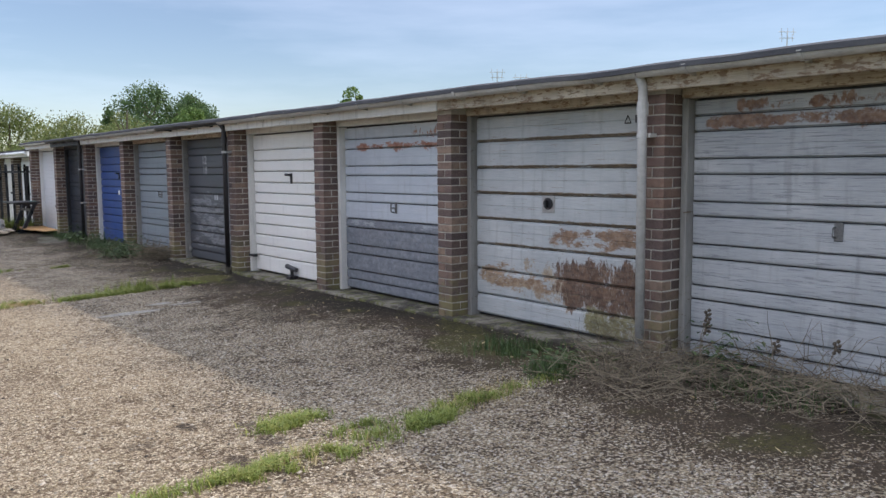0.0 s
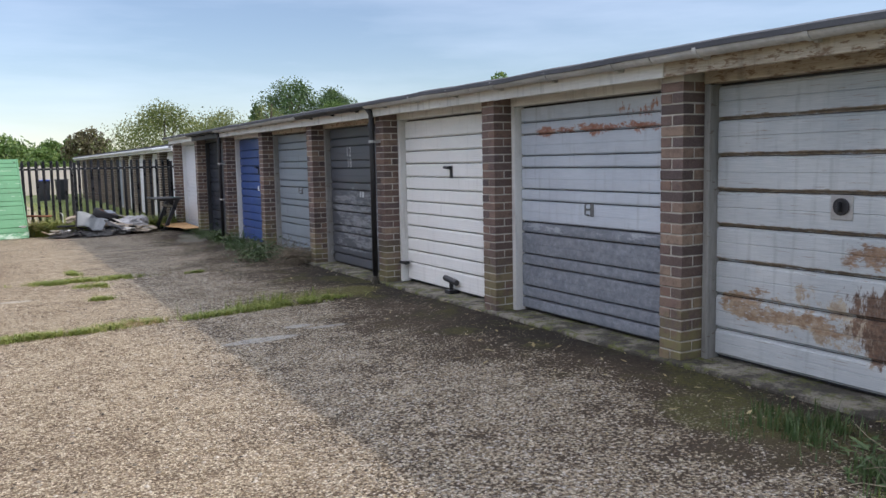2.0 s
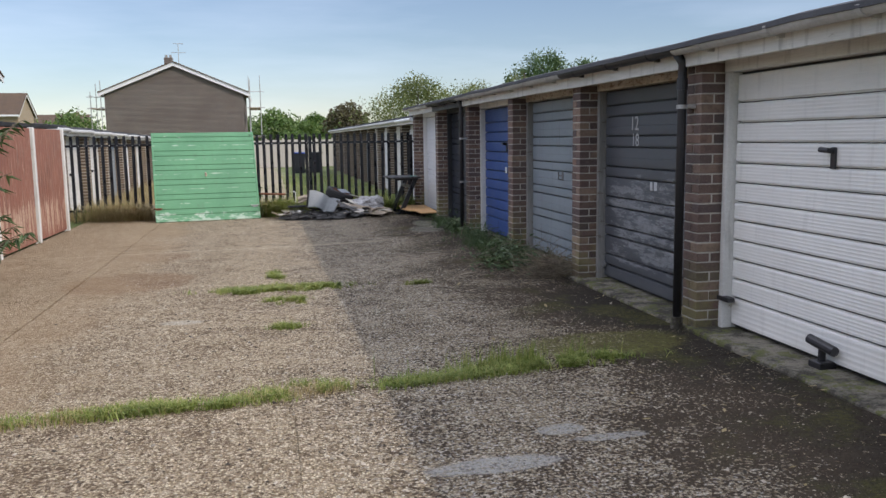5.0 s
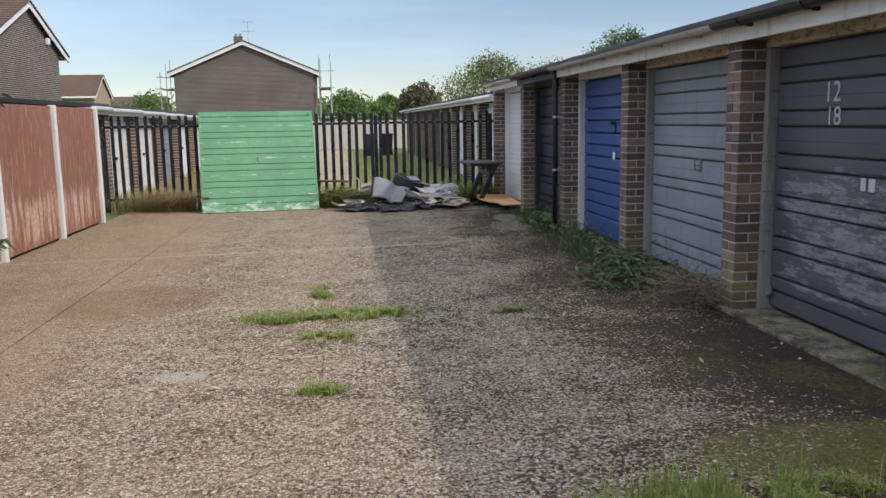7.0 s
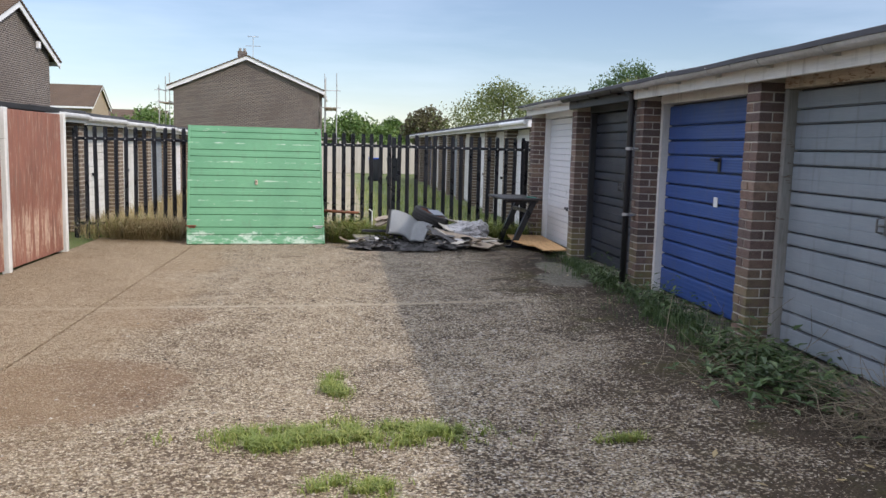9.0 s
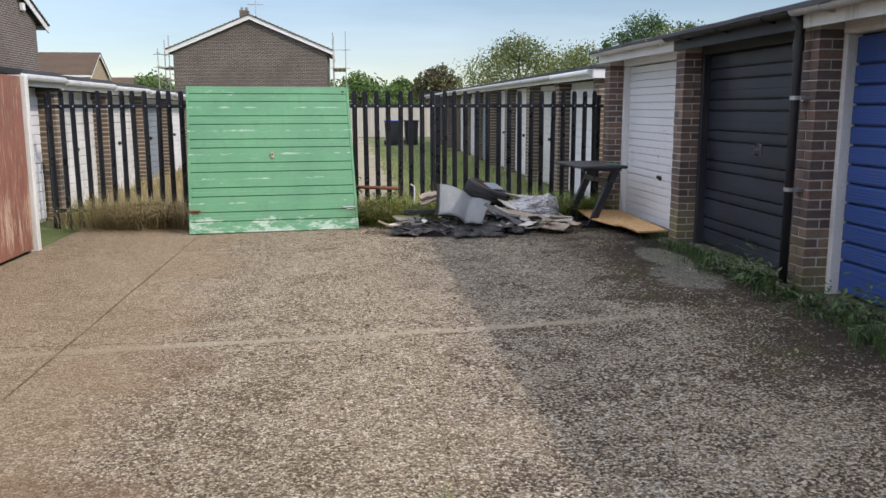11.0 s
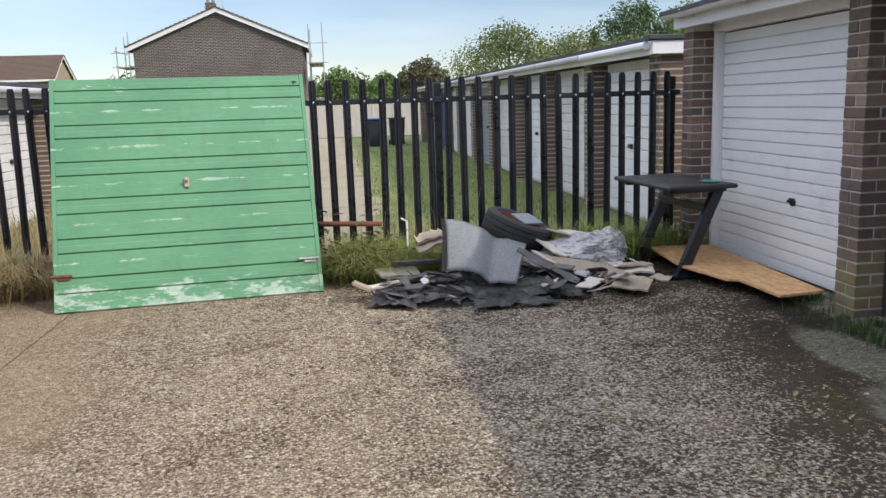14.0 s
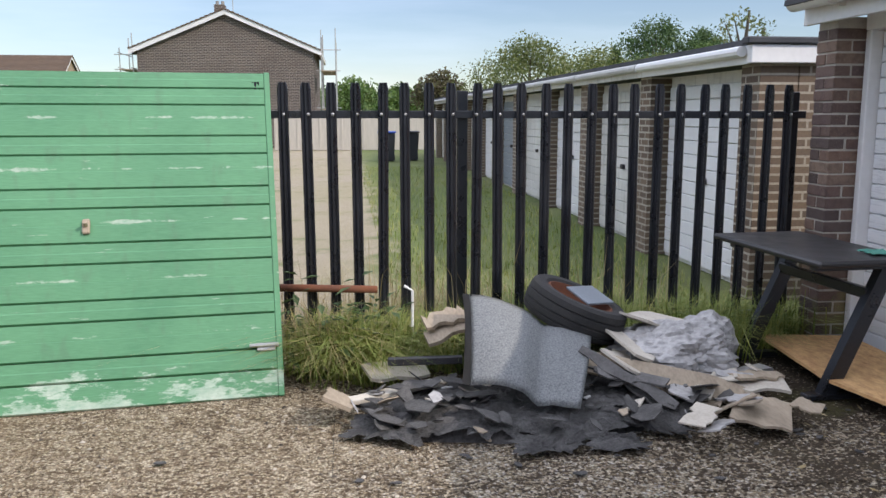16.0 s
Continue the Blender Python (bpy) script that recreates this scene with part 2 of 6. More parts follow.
    c = blend(nt, calc(nt, "MULTIPLY", calc(nt, "MULTIPLY", moss, growth), span(nt, pit, 0.4, 0.55, 0.1, 0.55)), c, (0.12, 0.12, 0.03))
    # pale cement repairs, dark old spots, a brown puddle stain, a hole's shade painted near-black
    wob = calc(nt, "MULTIPLY", calc(nt, "SUBTRACT", noisy(nt, 4.5, v, 7.0, 0.7), 0.5), 1.5)
    for px, py, rx, ry, col, most in ((2.75, 8.85, 0.34, 0.10, (0.44, 0.43, 0.40), 0.85), (3.2, 9.22, 0.13, 0.08, (0.44, 0.43, 0.40), 0.8), (3.42, 9.05, 0.2, 0.05, (0.44, 0.43, 0.40), 0.8),
                                      (4.38, 19.2, 0.30, 0.55, (0.50, 0.50, 0.42), 0.32), (4.55, 20.2, 0.22, 0.6, (0.50, 0.50, 0.38), 0.36), (0.95, 12.6, 0.2, 0.10, (0.50, 0.46, 0.38), 0.7),
                                      (1.73, 4.64, 0.055, 0.10, (0.05, 0.04, 0.03), 0.9), (1.73, 3.9, 0.06, 0.12, (0.06, 0.045, 0.035), 0.8), (2.0, 4.1, 0.08, 0.10, (0.06, 0.045, 0.035), 0.8),
                                      (2.02, 4.47, 0.07, 0.06, (0.06, 0.045, 0.035), 0.8), (1.41, 4.47, 0.09, 0.07, (0.06, 0.045, 0.035), 0.6), (0.15, 15.0, 0.75, 0.75, (0.19, 0.105, 0.055), 0.65),
                                      (0.2, 17.2, 0.5, 0.5, (0.22, 0.13, 0.07), 0.4), (4.15, 10.85, 0.65, 0.36, (0.17, 0.165, 0.045), 0.6), (4.35, 5.15, 0.35, 0.5, (0.10, 0.105, 0.028), 0.6), (4.12, 19.24, 0.10, 0.05, (0.02, 0.02, 0.018), 0.9)):
        ox, oy = calc(nt, "MULTIPLY", calc(nt, "SUBTRACT", sep.outputs[0], px), 1 / rx), calc(nt, "MULTIPLY", calc(nt, "SUBTRACT", sep.outputs[1], py), 1 / ry)
        rr = calc(nt, "ADD", calc(nt, "ADD", calc(nt, "MULTIPLY", ox, ox), calc(nt, "MULTIPLY", oy, oy)), wob)
        c = blend(nt, calc(nt, "MULTIPLY", span(nt, rr, 0.6, 1.2, most, 0), span(nt, pit, 0.40, 0.54, 0.3, 1.0)), c, col)
    # the sandy ridge of one joint, and the tan wash along the side slab
    off = node(nt, "Math", {0: calc(nt, "ADD", calc(nt, "SUBTRACT", sep.outputs[1], 17.60), calc(nt, "ADD", calc(nt, "MULTIPLY", wob, 0.07), calc(nt, "MULTIPLY", sep.outputs[0], -0.10)))}, operation="ABSOLUTE").outputs[0]
    c = blend(nt, calc(nt, "MULTIPLY", span(nt, off, 0.02, 0.08, 0.7, 0), span(nt, sep.outputs[0], 2.6, 4.2, 1, 0.1)), c, (0.50, 0.42, 0.30))
    wash = calc(nt, "ADD", sep.outputs[0], calc(nt, "MULTIPLY", calc(nt, "SUBTRACT", noisy(nt, 0.8, v, 6.0, 0.6), 0.5), 2.4))
    c = blend(nt, span(nt, wash, -0.2, 0.7, 0.45, 0), c, (0.38, 0.27, 0.155))
    put(nt, b.inputs["Base Color"], c)
    put(nt, b.inputs["Roughness"], span(nt, speck, 0.3, 0.7, 0.85, 0.98))
    b.inputs["Specular IOR Level"].default_value = 0.2
    h = calc(nt, "SUBTRACT", calc(nt, "MULTIPLY", pit, 0.8), cell.outputs["Distance"])
    h = calc(nt, "SUBTRACT", h, calc(nt, "MULTIPLY", dark, 0.5))
    bump(nt, b, h, 1.0, 0.02)
    return m


M = {}
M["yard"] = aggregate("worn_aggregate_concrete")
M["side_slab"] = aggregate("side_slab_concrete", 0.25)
M["smooth"] = plain("smooth_concrete", (0.26, 0.24, 0.19), (0.42, 0.38, 0.31), 0.9, scale=2.0, fine=60, relief=0.4)
M["pebble"] = plain("mixed_pebbles", (0.05, 0.04, 0.03), (0.52, 0.46, 0.37), 0.9, scale=9.0, fine=90, island=0.75)


def threshold(name):
    """Old concrete with black crust, earth and cushions of moss."""
    m, nt, b = start(name)
    v = position(nt)
    crust, mid, fine = noisy(nt, 3.0, v, 8.0, 0.72), noisy(nt, 9.0, v, 7.0, 0.7), noisy(nt, 60.0, v, 5.0, 0.7)
    c = ramp(nt, fine, [(0.3, (0.16, 0.14, 0.105)), (0.7, (0.37, 0.34, 0.275))])
    c = blend(nt, span(nt, calc(nt, "ADD", crust, calc(nt, "MULTIPLY", fine, 0.35)), 0.60, 0.74, 0, 0.9), c, (0.035, 0.030, 0.022))
    c = blend(nt, span(nt, calc(nt, "ADD", mid, calc(nt, "MULTIPLY", fine, 0.4)), 0.70, 0.80, 0, 0.85), c, (0.13, 0.14, 0.035))
    put(nt, b.inputs["Base Color"], c)
    b.inputs["Roughness"].default_value = 0.95
    bump(nt, b, calc(nt, "ADD", mid, fine), 1.0, 0.02)
    return m


M["apron"] = threshold("mossy_threshold_concrete")
M["sand"] = plain("sandy_joint", (0.20, 0.15, 0.09), (0.36, 0.29, 0.19), 0.95, scale=5.0, fine=90, relief=0.5)
M["mortar"] = plain("mortar", (0.32, 0.295, 0.25), (0.54, 0.505, 0.44), 0.95, scale=8.0, fine=120, relief=0.5)
M["brick"] = brick_piece("brown_brick", [(0.075, 0.055, 0.055), (0.167, 0.106, 0.088), (0.101, 0.075, 0.072), (0.220, 0.136, 0.101), (0.079, 0.058, 0.055), (0.185, 0.119, 0.097), (0.273, 0.194, 0.141)], 0.75)
M["brick_far"] = brick_wall("far_brickwork", [(0.18, 0.125, 0.085), (0.10, 0.070, 0.052), (0.21, 0.165, 0.115)], (0.44, 0.40, 0.33), (1,))
M["brick_far_x"] = brick_wall("far_brickwork_end", [(0.18, 0.125, 0.085), (0.10, 0.070, 0.052), (0.21, 0.165, 0.115)], (0.44, 0.40, 0.33), (0,))
M["brick_house"] = brick_wall("house_brickwork", [(0.105, 0.075, 0.06), (0.05, 0.038, 0.034), (0.085, 0.064, 0.053)], (0.34, 0.31, 0.27), (0,))
M["brick_house_y"] = brick_wall("house_brickwork_side", [(0.105, 0.075, 0.06), (0.05, 0.038, 0.034), (0.085, 0.064, 0.053)], (0.34, 0.31, 0.27), (1,))
M["brick_tan"] = brick_wall("tan_house_brickwork", [(0.36, 0.26, 0.16), (0.28, 0.19, 0.11), (0.36, 0.29, 0.2)], (0.42, 0.38, 0.30), (1,))
M["felt"] = plain("roof_felt", (0.025, 0.027, 0.032), (0.085, 0.088, 0.095), 0.95, scale=2.0, fine=150, relief=0.6)
M["gutter_grey"] = plain("grey_plastic_gutter", (0.34, 0.34, 0.325), (0.58, 0.575, 0.55), 0.55, scale=2.5, fine=30, relief=0.1)
M["gutter_black"] = plain("black_plastic", (0.012, 0.012, 0.014), (0.03, 0.03, 0.034), 0.4, scale=3.0, fine=60, relief=0.1)
M["upvc"] = plain("white_plastic", (0.70, 0.70, 0.69), (0.82, 0.82, 0.81), 0.4, scale=1.5, fine=20, relief=0.05)
M["white_wood"] = painted("white_painted_timber", (0.55, 0.54, 0.50), (0.76, 0.75, 0.71), 0.6, chips=(0.24, 0.19, 0.13), chip_amount=0.66, grain=(30, 2, 30), dirt=0.35)
M["flaky"] = painted("flaking_cream_timber", (0.30, 0.24, 0.17), (0.60, 0.54, 0.44), 0.75, chips=(0.20, 0.13, 0.08), chip_amount=0.53, grain=(30, 2, 40), dirt=0.4)
M["grey_wood"] = painted("greyed_timber", (0.17, 0.165, 0.15), (0.33, 0.32, 0.30), 0.75, chips=(0.13, 0.10, 0.07), chip_amount=0.6, grain=(30, 30, 3), dirt=0.4)
M["dark_wood"] = painted("black_painted_timber", (0.015, 0.016, 0.018), (0.04, 0.042, 0.046), 0.55, chips=(0.14, 0.13, 0.11), chip_amount=0.7)
M["black_metal"] = plain("black_painted_steel", (0.009, 0.010, 0.013), (0.022, 0.024, 0.030), 0.32, scale=4, fine=70, relief=0.08)
M["steel"] = plain("dull_zinc", (0.32, 0.32, 0.31), (0.55, 0.55, 0.54), 0.45, 0.8, relief=0.1)
M["dull_handle"] = plain("tarnished_metal", (0.08, 0.08, 0.08), (0.24, 0.24, 0.235), 0.5, 0.5, relief=0.1)
M["rust"] = plain("rusty_iron", (0.09, 0.035, 0.02), (0.24, 0.09, 0.045), 0.9, scale=10, fine=120, relief=0.5)
M["rubber"] = plain("tyre_rubber", (0.012, 0.012, 0.013), (0.04, 0.038, 0.035), 0.8, scale=12, fine=120, relief=0.3)
RUST_A, RUST_B = (0.13, 0.05, 0.025), (0.30, 0.14, 0.075)
PITCH, PIER, PIER_FAR = 2.475, 0.22, 0.33
EDGES = {-5: -3.57, -4: -1.15, -3: 1.27, -2: 3.69, -1: 6.12, 0: 8.51, 1: 10.96, 2: 13.42, 3: 15.85, 4: 18.30, 5: 20.80, 6: 23.28}


def bay(k):
    """The clear opening of bay k along y, from pier to pier."""
    return EDGES[k - 1] + PIER, EDGES[k]


M["door_rusty"] = painted("rusting_pale_door", (0.33, 0.36, 0.375), (0.55, 0.565, 0.555), 0.5, zones=[
    *((("Y", 3.4, 6.1, z - 0.014, z + 0.034), 0.026, 5.0, 0.42, 0.72, (0.11, 0.075, 0.045), (0.25, 0.19, 0.12), (0.5, 0.5, 3)) for z in (1.733, 1.487, 1.249, 1.007, 0.767)),
    (("Y", 3.4, 5.55, 0.20, 0.72), 0.20, 5.0, 0.7, 0.55, (0.26, 0.19, 0.13), (0.44, 0.38, 0.29), (1, 1, 1.0)),
    (("Y", 3.4, 5.06, 0.22, 0.74), 0.14, 4.0, 0.75, 0.70, (0.070, 0.040, 0.027), (0.20, 0.12, 0.078), (1.8, 1.8, 0.7)),
    (("Y", 3.4, 5.12, 0.80, 1.00), 0.09, 4.0, 0.75, 0.66, (0.15, 0.085, 0.05), (0.33, 0.22, 0.14), (0.8, 0.8, 2.2)),
    (("Y", 5.05, 6.05, 0.34, 0.60), 0.10, 4.5, 0.85, 0.58, (0.20, 0.12, 0.07), (0.40, 0.30, 0.20), (0.7, 0.7, 1.8)),
    (("Y", 3.4, 4.75, 0.0, 0.34), 0.14, 3.0, 0.6, 0.66, (0.12, 0.10, 0.045), (0.25, 0.23, 0.12), (1, 1, 1)),
], chips=(0.24, 0.18, 0.13), chip_amount=0.60, dirt=0.25, chip_run=(0.3, 0.3, 9))
M["door_weathered"] = painted("weathered_white_door", (0.27, 0.29, 0.31), (0.50, 0.51, 0.51), 0.65, zones=[
    (("Y", 1.0, 3.55, 1.74, 1.85), 0.05, 3.0, 0.8, 0.66, (0.14, 0.075, 0.05), (0.30, 0.19, 0.13), (1, 1, 1.4)),
    (("Y", 1.0, 3.3, 1.85, 1.96), 0.06, 5.0, 0.9, 0.56, (0.14, 0.075, 0.05), (0.30, 0.19, 0.13), (1, 1, 0.7)),
], chips=(0.22, 0.23, 0.24), chip_amount=0.55, dirt=0.3, chip_run=(0.4, 0.4, 8))
M["door_grey"] = painted("two_tone_grey_door", (0.38, 0.42, 0.47), (0.57, 0.61, 0.65), 0.42, zones=[
    (("Y", 5.5, 9.0, -0.4, 0.925), 0.03, 2.0, 0.05, 1.0, (0.14, 0.155, 0.18), (0.23, 0.245, 0.27), (1, 1, 1)),
    (("Y", 6.0, 8.25, 1.68, 1.79), 0.08, 4.0, 0.7, 0.70, (0.24, 0.08, 0.04), (0.40, 0.20, 0.13), (1, 1, 1.6)),
    (("Y", 6.2, 7.1, 1.79, 1.93), 0.08, 9.0, 1.0, 0.50, (0.24, 0.08, 0.04), (0.40, 0.20, 0.13), (1.6, 1.6, 0.8)),
    (("Y", 6.3, 8.4, 0.80, 0.93), 0.06, 5.0, 0.9, 0.45, (0.30, 0.32, 0.35), (0.42, 0.44, 0.46), (0.6, 0.6, 2)),
], chips=(0.48, 0.49, 0.50), chip_amount=0.68, dirt=0.25, chip_run=(0.5, 0.5, 5))
M["door_white"] = painted("white_ribbed_door", (0.74, 0.73, 0.69), (0.86, 0.85, 0.81), 0.4, dirt=0.12, grain=(2, 2, 90))
a, b_ = bay(2)
M["door_dark"] = painted("chalky_black_door", (0.050, 0.056, 0.066), (0.105, 0.113, 0.125), 0.5, zones=[
    (("Y", a + 0.1, b_ - 0.1, 0.15, 1.25), 0.3, 5.0, 0.7, 0.55, (0.16, 0.17, 0.18), (0.26, 0.27, 0.28), (0.6, 0.6, 3)),
], chips=(0.22, 0.22, 0.21), chip_amount=0.70, dirt=0.3)
M["door_slate"] = painted("blue_grey_door", (0.165, 0.20, 0.23), (0.27, 0.305, 0.33), 0.5, chips=(0.36, 0.36, 0.33), chip_amount=0.70, dirt=0.3)
M["door_blue"] = painted("blue_painted_door", (0.020, 0.055, 0.20), (0.034, 0.085, 0.28), 0.42, chips=(0.2, 0.24, 0.33), chip_amount=0.75, dirt=0.3)
M["door_black"] = painted("near_black_door", (0.012, 0.015, 0.023), (0.032, 0.038, 0.052), 0.4, chips=(0.10, 0.10, 0.10), chip_amount=0.72, dirt=0.2)
M["door_end"] = painted("clean_white_door", (0.72, 0.73, 0.74), (0.82, 0.82, 0.82), 0.35, dirt=0.06, grain=(2, 2, 30))
M["door_green"] = painted("green_painted_door", (0.060, 0.205, 0.095), (0.120, 0.315, 0.160), 0.55, zones=[
    (("X", -0.9, 1.9, -0.2, 0.14), 0.12, 4.0, 0.8, 0.52, (0.26, 0.40, 0.29), (0.46, 0.55, 0.45), (0.8, 0.8, 2.5)),
    (("X", -0.8, 0.1, 1.58, 1.70), 0.10, 6.0, 0.6, 0.45, (0.42, 0.50, 0.40), (0.55, 0.58, 0.50), (0.8, 0.8, 4)),
    *((("X", -0.9, 1.9, z - 0.012, z + 0.014), 0.014, 3.0, 0.85, 0.50, (0.22, 0.37, 0.25), (0.42, 0.50, 0.40), (1, 1, 2)) for z in (0.28, 0.57, 0.87, 1.16, 1.45)),
], chips=(0.40, 0.49, 0.39), chip_amount=0.65, grain=(2, 40, 70), dirt=0.2, chip_run=(0.35, 0.35, 5))
M["red_timber"] = painted("red_stained_boards", (0.17, 0.062, 0.040), (0.31, 0.130, 0.085), 0.7, zones=[
    (("Y", 11.0, 22.0, -0.1, 0.70), 0.30, 2.0, 0.8, 0.55, (0.36, 0.22, 0.15), (0.56, 0.40, 0.29), (5, 5, 0.5)),
], chips=(0.42, 0.27, 0.19), chip_amount=0.56, grain=(30, 30, 1.5), dirt=0.45, chip_run=(4, 4, 0.4))
M["osb"] = plain("strand_board", (0.36, 0.18, 0.065), (0.76, 0.49, 0.23), 0.8, scale=22, fine=70, stretch=(1, 0.45, 1), relief=0.3)
M["ply"] = plain("weathered_plywood", (0.20, 0.16, 0.115), (0.46, 0.38, 0.28), 0.85, scale=5, fine=60, stretch=(1, 0.3, 1), relief=0.4)
M["pale_board"] = plain("pale_torn_card", (0.38, 0.34, 0.28), (0.60, 0.56, 0.48), 0.9, scale=6, fine=70, relief=0.3)
M["shard"] = plain("torn_roofing_felt", (0.014, 0.013, 0.012), (0.15, 0.145, 0.14), 0.9, scale=13, fine=70, relief=1.0, island=0.25)
M["felt_torn"] = plain("black_mineral_felt", (0.018, 0.018, 0.018), (0.21, 0.205, 0.20), 0.85, scale=11, fine=90, relief=0.9)
M["carpet"] = plain("grey_mineral_felt", (0.15, 0.165, 0.17), (0.56, 0.58, 0.58), 0.95, scale=110, fine=170, relief=0.8)
M["sack"] = plain("grey_plastic_sheeting", (0.17, 0.165, 0.16), (0.52, 0.51, 0.50), 0.4, scale=7, fine=40, relief=0.6)
M["desk"] = plain("black_laminate", (0.016, 0.016, 0.018), (0.035, 0.034, 0.034), 0.45, scale=5, fine=80, relief=0.1)
M["grass"] = leafy("grass_blades", [(0.0, (0.075, 0.115, 0.024)), (0.4, (0.165, 0.225, 0.042)), (0.75, (0.300, 0.330, 0.080)), (1.0, (0.480, 0.390, 0.170))])
M["straw"] = leafy("dry_grass", [(0.0, (0.168, 0.144, 0.060)), (0.5, (0.384, 0.300, 0.144)), (1.0, (0.552, 0.456, 0.264))])
M["weed"] = leafy("weed_leaves", [(0.0, (0.024, 0.050, 0.016)), (0.5, (0.058, 0.104, 0.032)), (1.0, (0.125, 0.175, 0.062))], 0.5)
M["twig"] = plain("dry_twigs", (0.075, 0.058, 0.042), (0.27, 0.225, 0.155), 0.9, scale=9, fine=50, island=0.4)
M["bark"] = plain("bark", (0.05, 0.04, 0.028), (0.13, 0.105, 0.08), 0.95, scale=6, fine=40, stretch=(1, 1, 0.25), relief=0.8)
M["tree_dark"] = leafy("dark_conifer_leaves", [(0.0, (0.020, 0.048, 0.020)), (0.5, (0.057, 0.114, 0.036)), (1.0, (0.138, 0.203, 0.057))])
M["tree_olive"] = leafy("olive_tree_leaves", [(0.0, (0.055, 0.082, 0.024)), (0.5, (0.122, 0.158, 0.041)), (1.0, (0.246, 0.246, 0.089))])
M["tree_mid"] = leafy("green_tree_leaves", [(0.0, (0.038, 0.084, 0.020)), (0.5, (0.091, 0.168, 0.034)), (1.0, (0.190, 0.250, 0.069))])
M["tree_red"] = leafy("bronze_tree_leaves", [(0.0, (0.050, 0.043, 0.026)), (0.5, (0.107, 0.092, 0.045)), (1.0, (0.170, 0.170, 0.071))])
M["roof_tile"] = plain("brown_roof_tile", (0.095, 0.065, 0.045), (0.19, 0.13, 0.09), 0.9, scale=1.5, fine=18, relief=0.5, island=0.35)
M["bin"] = plain("dark_bin_plastic", (0.014, 0.016, 0.022), (0.028, 0.03, 0.038), 0.45)
M["bin_blue"] = plain("blue_bin_lid", (0.015, 0.05, 0.28), (0.02, 0.07, 0.36), 0.4)
M["fence_far"] = plain("pale_concrete_panel", (0.40, 0.37, 0.32), (0.55, 0.51, 0.45), 0.9, scale=2, fine=20, stretch=(6, 1, 0.6), relief=0.3)
M["lens"] = plain("scratched_blue_plate", (0.13, 0.15, 0.17), (0.22, 0.25, 0.28), 0.35)
M["chalk"] = plain("chalk_marks", (0.36, 0.37, 0.38), (0.56, 0.57, 0.57), 0.9, scale=30, fine=200)
M["ink"] = plain("black_marker", (0.02, 0.02, 0.02), (0.05, 0.05, 0.05), 0.7)
M["teal"] = plain("teal_rag", (0.05, 0.22, 0.17), (0.12, 0.36, 0.28), 0.9)


def field(name):
    """Rough grass with a bare sandy track and paler patches."""
    m, nt, b = start(name)
    v = position(nt)
    sep = node(nt, "SeparateXYZ", {0: v})
    big, mid, fine = noisy(nt, 0.22, v, 5.0, 0.6), noisy(nt, 1.6, v, 6.0, 0.65), noisy(nt, 45.0, v, 4.0, 0.7)
    green = ramp(nt, fine, [(0.3, (0.045, 0.075, 0.018)), (0.55, (0.105, 0.145, 0.035)), (0.75, (0.21, 0.21, 0.075))])
    bare = ramp(nt, fine, [(0.3, (0.20, 0.165, 0.11)), (0.7, (0.43, 0.37, 0.28))])
    track = calc(nt, "MULTIPLY", span(nt, sep.outputs[0], -2.6, -1.2), span(nt, sep.outputs[0], 1.9, 3.2, 1, 0))
    f = calc(nt, "ADD", calc(nt, "MULTIPLY", track, 0.62), calc(nt, "MULTIPLY", calc(nt, "SUBTRACT", mid, 0.5), 1.2))
    c = blend(nt, span(nt, f, 0.30, 0.62), green, bare)
    c = blend(nt, span(nt, big, 0.4, 0.65, 0, 0.35), c, (0.24, 0.22, 0.10))
    put(nt, b.inputs["Base Color"], c)
    b.inputs["Roughness"].default_value = 0.95
    bump(nt, b, calc(nt, "ADD", fine, mid), 0.7, 0.03)
    return m


M["field"] = field("rough_grass_ground")


# ---- building helpers ----
def world_of(ob):
    if ob is None:
        return Matrix()
    if ob.parent is None:
        return ob.matrix_basis.copy()
    return world_of(ob.parent) @ ob.matrix_parent_inverse @ ob.matrix_basis


def adopt(ob, parent):
    ob.parent = parent
    ob.matrix_parent_inverse = world_of(parent).inverted()
    return ob


def thing(name, base, label, category, group="", kind=""):
    ob = new(name)
    ob.empty_display_size = 0.1
    ob.matrix_basis = Matrix.Translation(base)
    return tagged(ob, label, category, group, kind)


def finish(bm, name, material, smooth=False):
    me = bpy.data.meshes.new(name)
    bmesh.ops.recalc_face_normals(bm, faces=bm.faces[:])
    bm.to_mesh(me)
    bm.free()
    if smooth:
        me.polygons.foreach_set("use_smooth", [True] * len(me.polygons))
    me.materials.append(material)
    return me


def part(name, bm, material, parent, label="", smooth=False):
    ob = new(name, finish(bm, name, material, smooth))
    if parent:
        adopt(ob, parent)
    return tagged(ob, label)


def solo(name, bm, material, label, category="", group="", kind="", smooth=False):
    return tagged(new(name, finish(bm, name, material, smooth)), label, category, group, kind)


def box(bm, x0, x1, y0, y1, z0, z1, bevel=0.0, m=None):
    r = bmesh.ops.create_cube(bm, size=1.0, matrix=Matrix.LocRotScale(((x0 + x1) / 2, (y0 + y1) / 2, (z0 + z1) / 2), None, (x1 - x0, y1 - y0, z1 - z0)))
    vs = r["verts"]
    if m is not None:
        bmesh.ops.transform(bm, matrix=m, verts=vs)
    if bevel:
        es = list({e for v in vs for e in v.link_edges})
        bmesh.ops.bevel(bm, geom=es, offset=bevel, segments=1, affect="EDGES")
    return bm


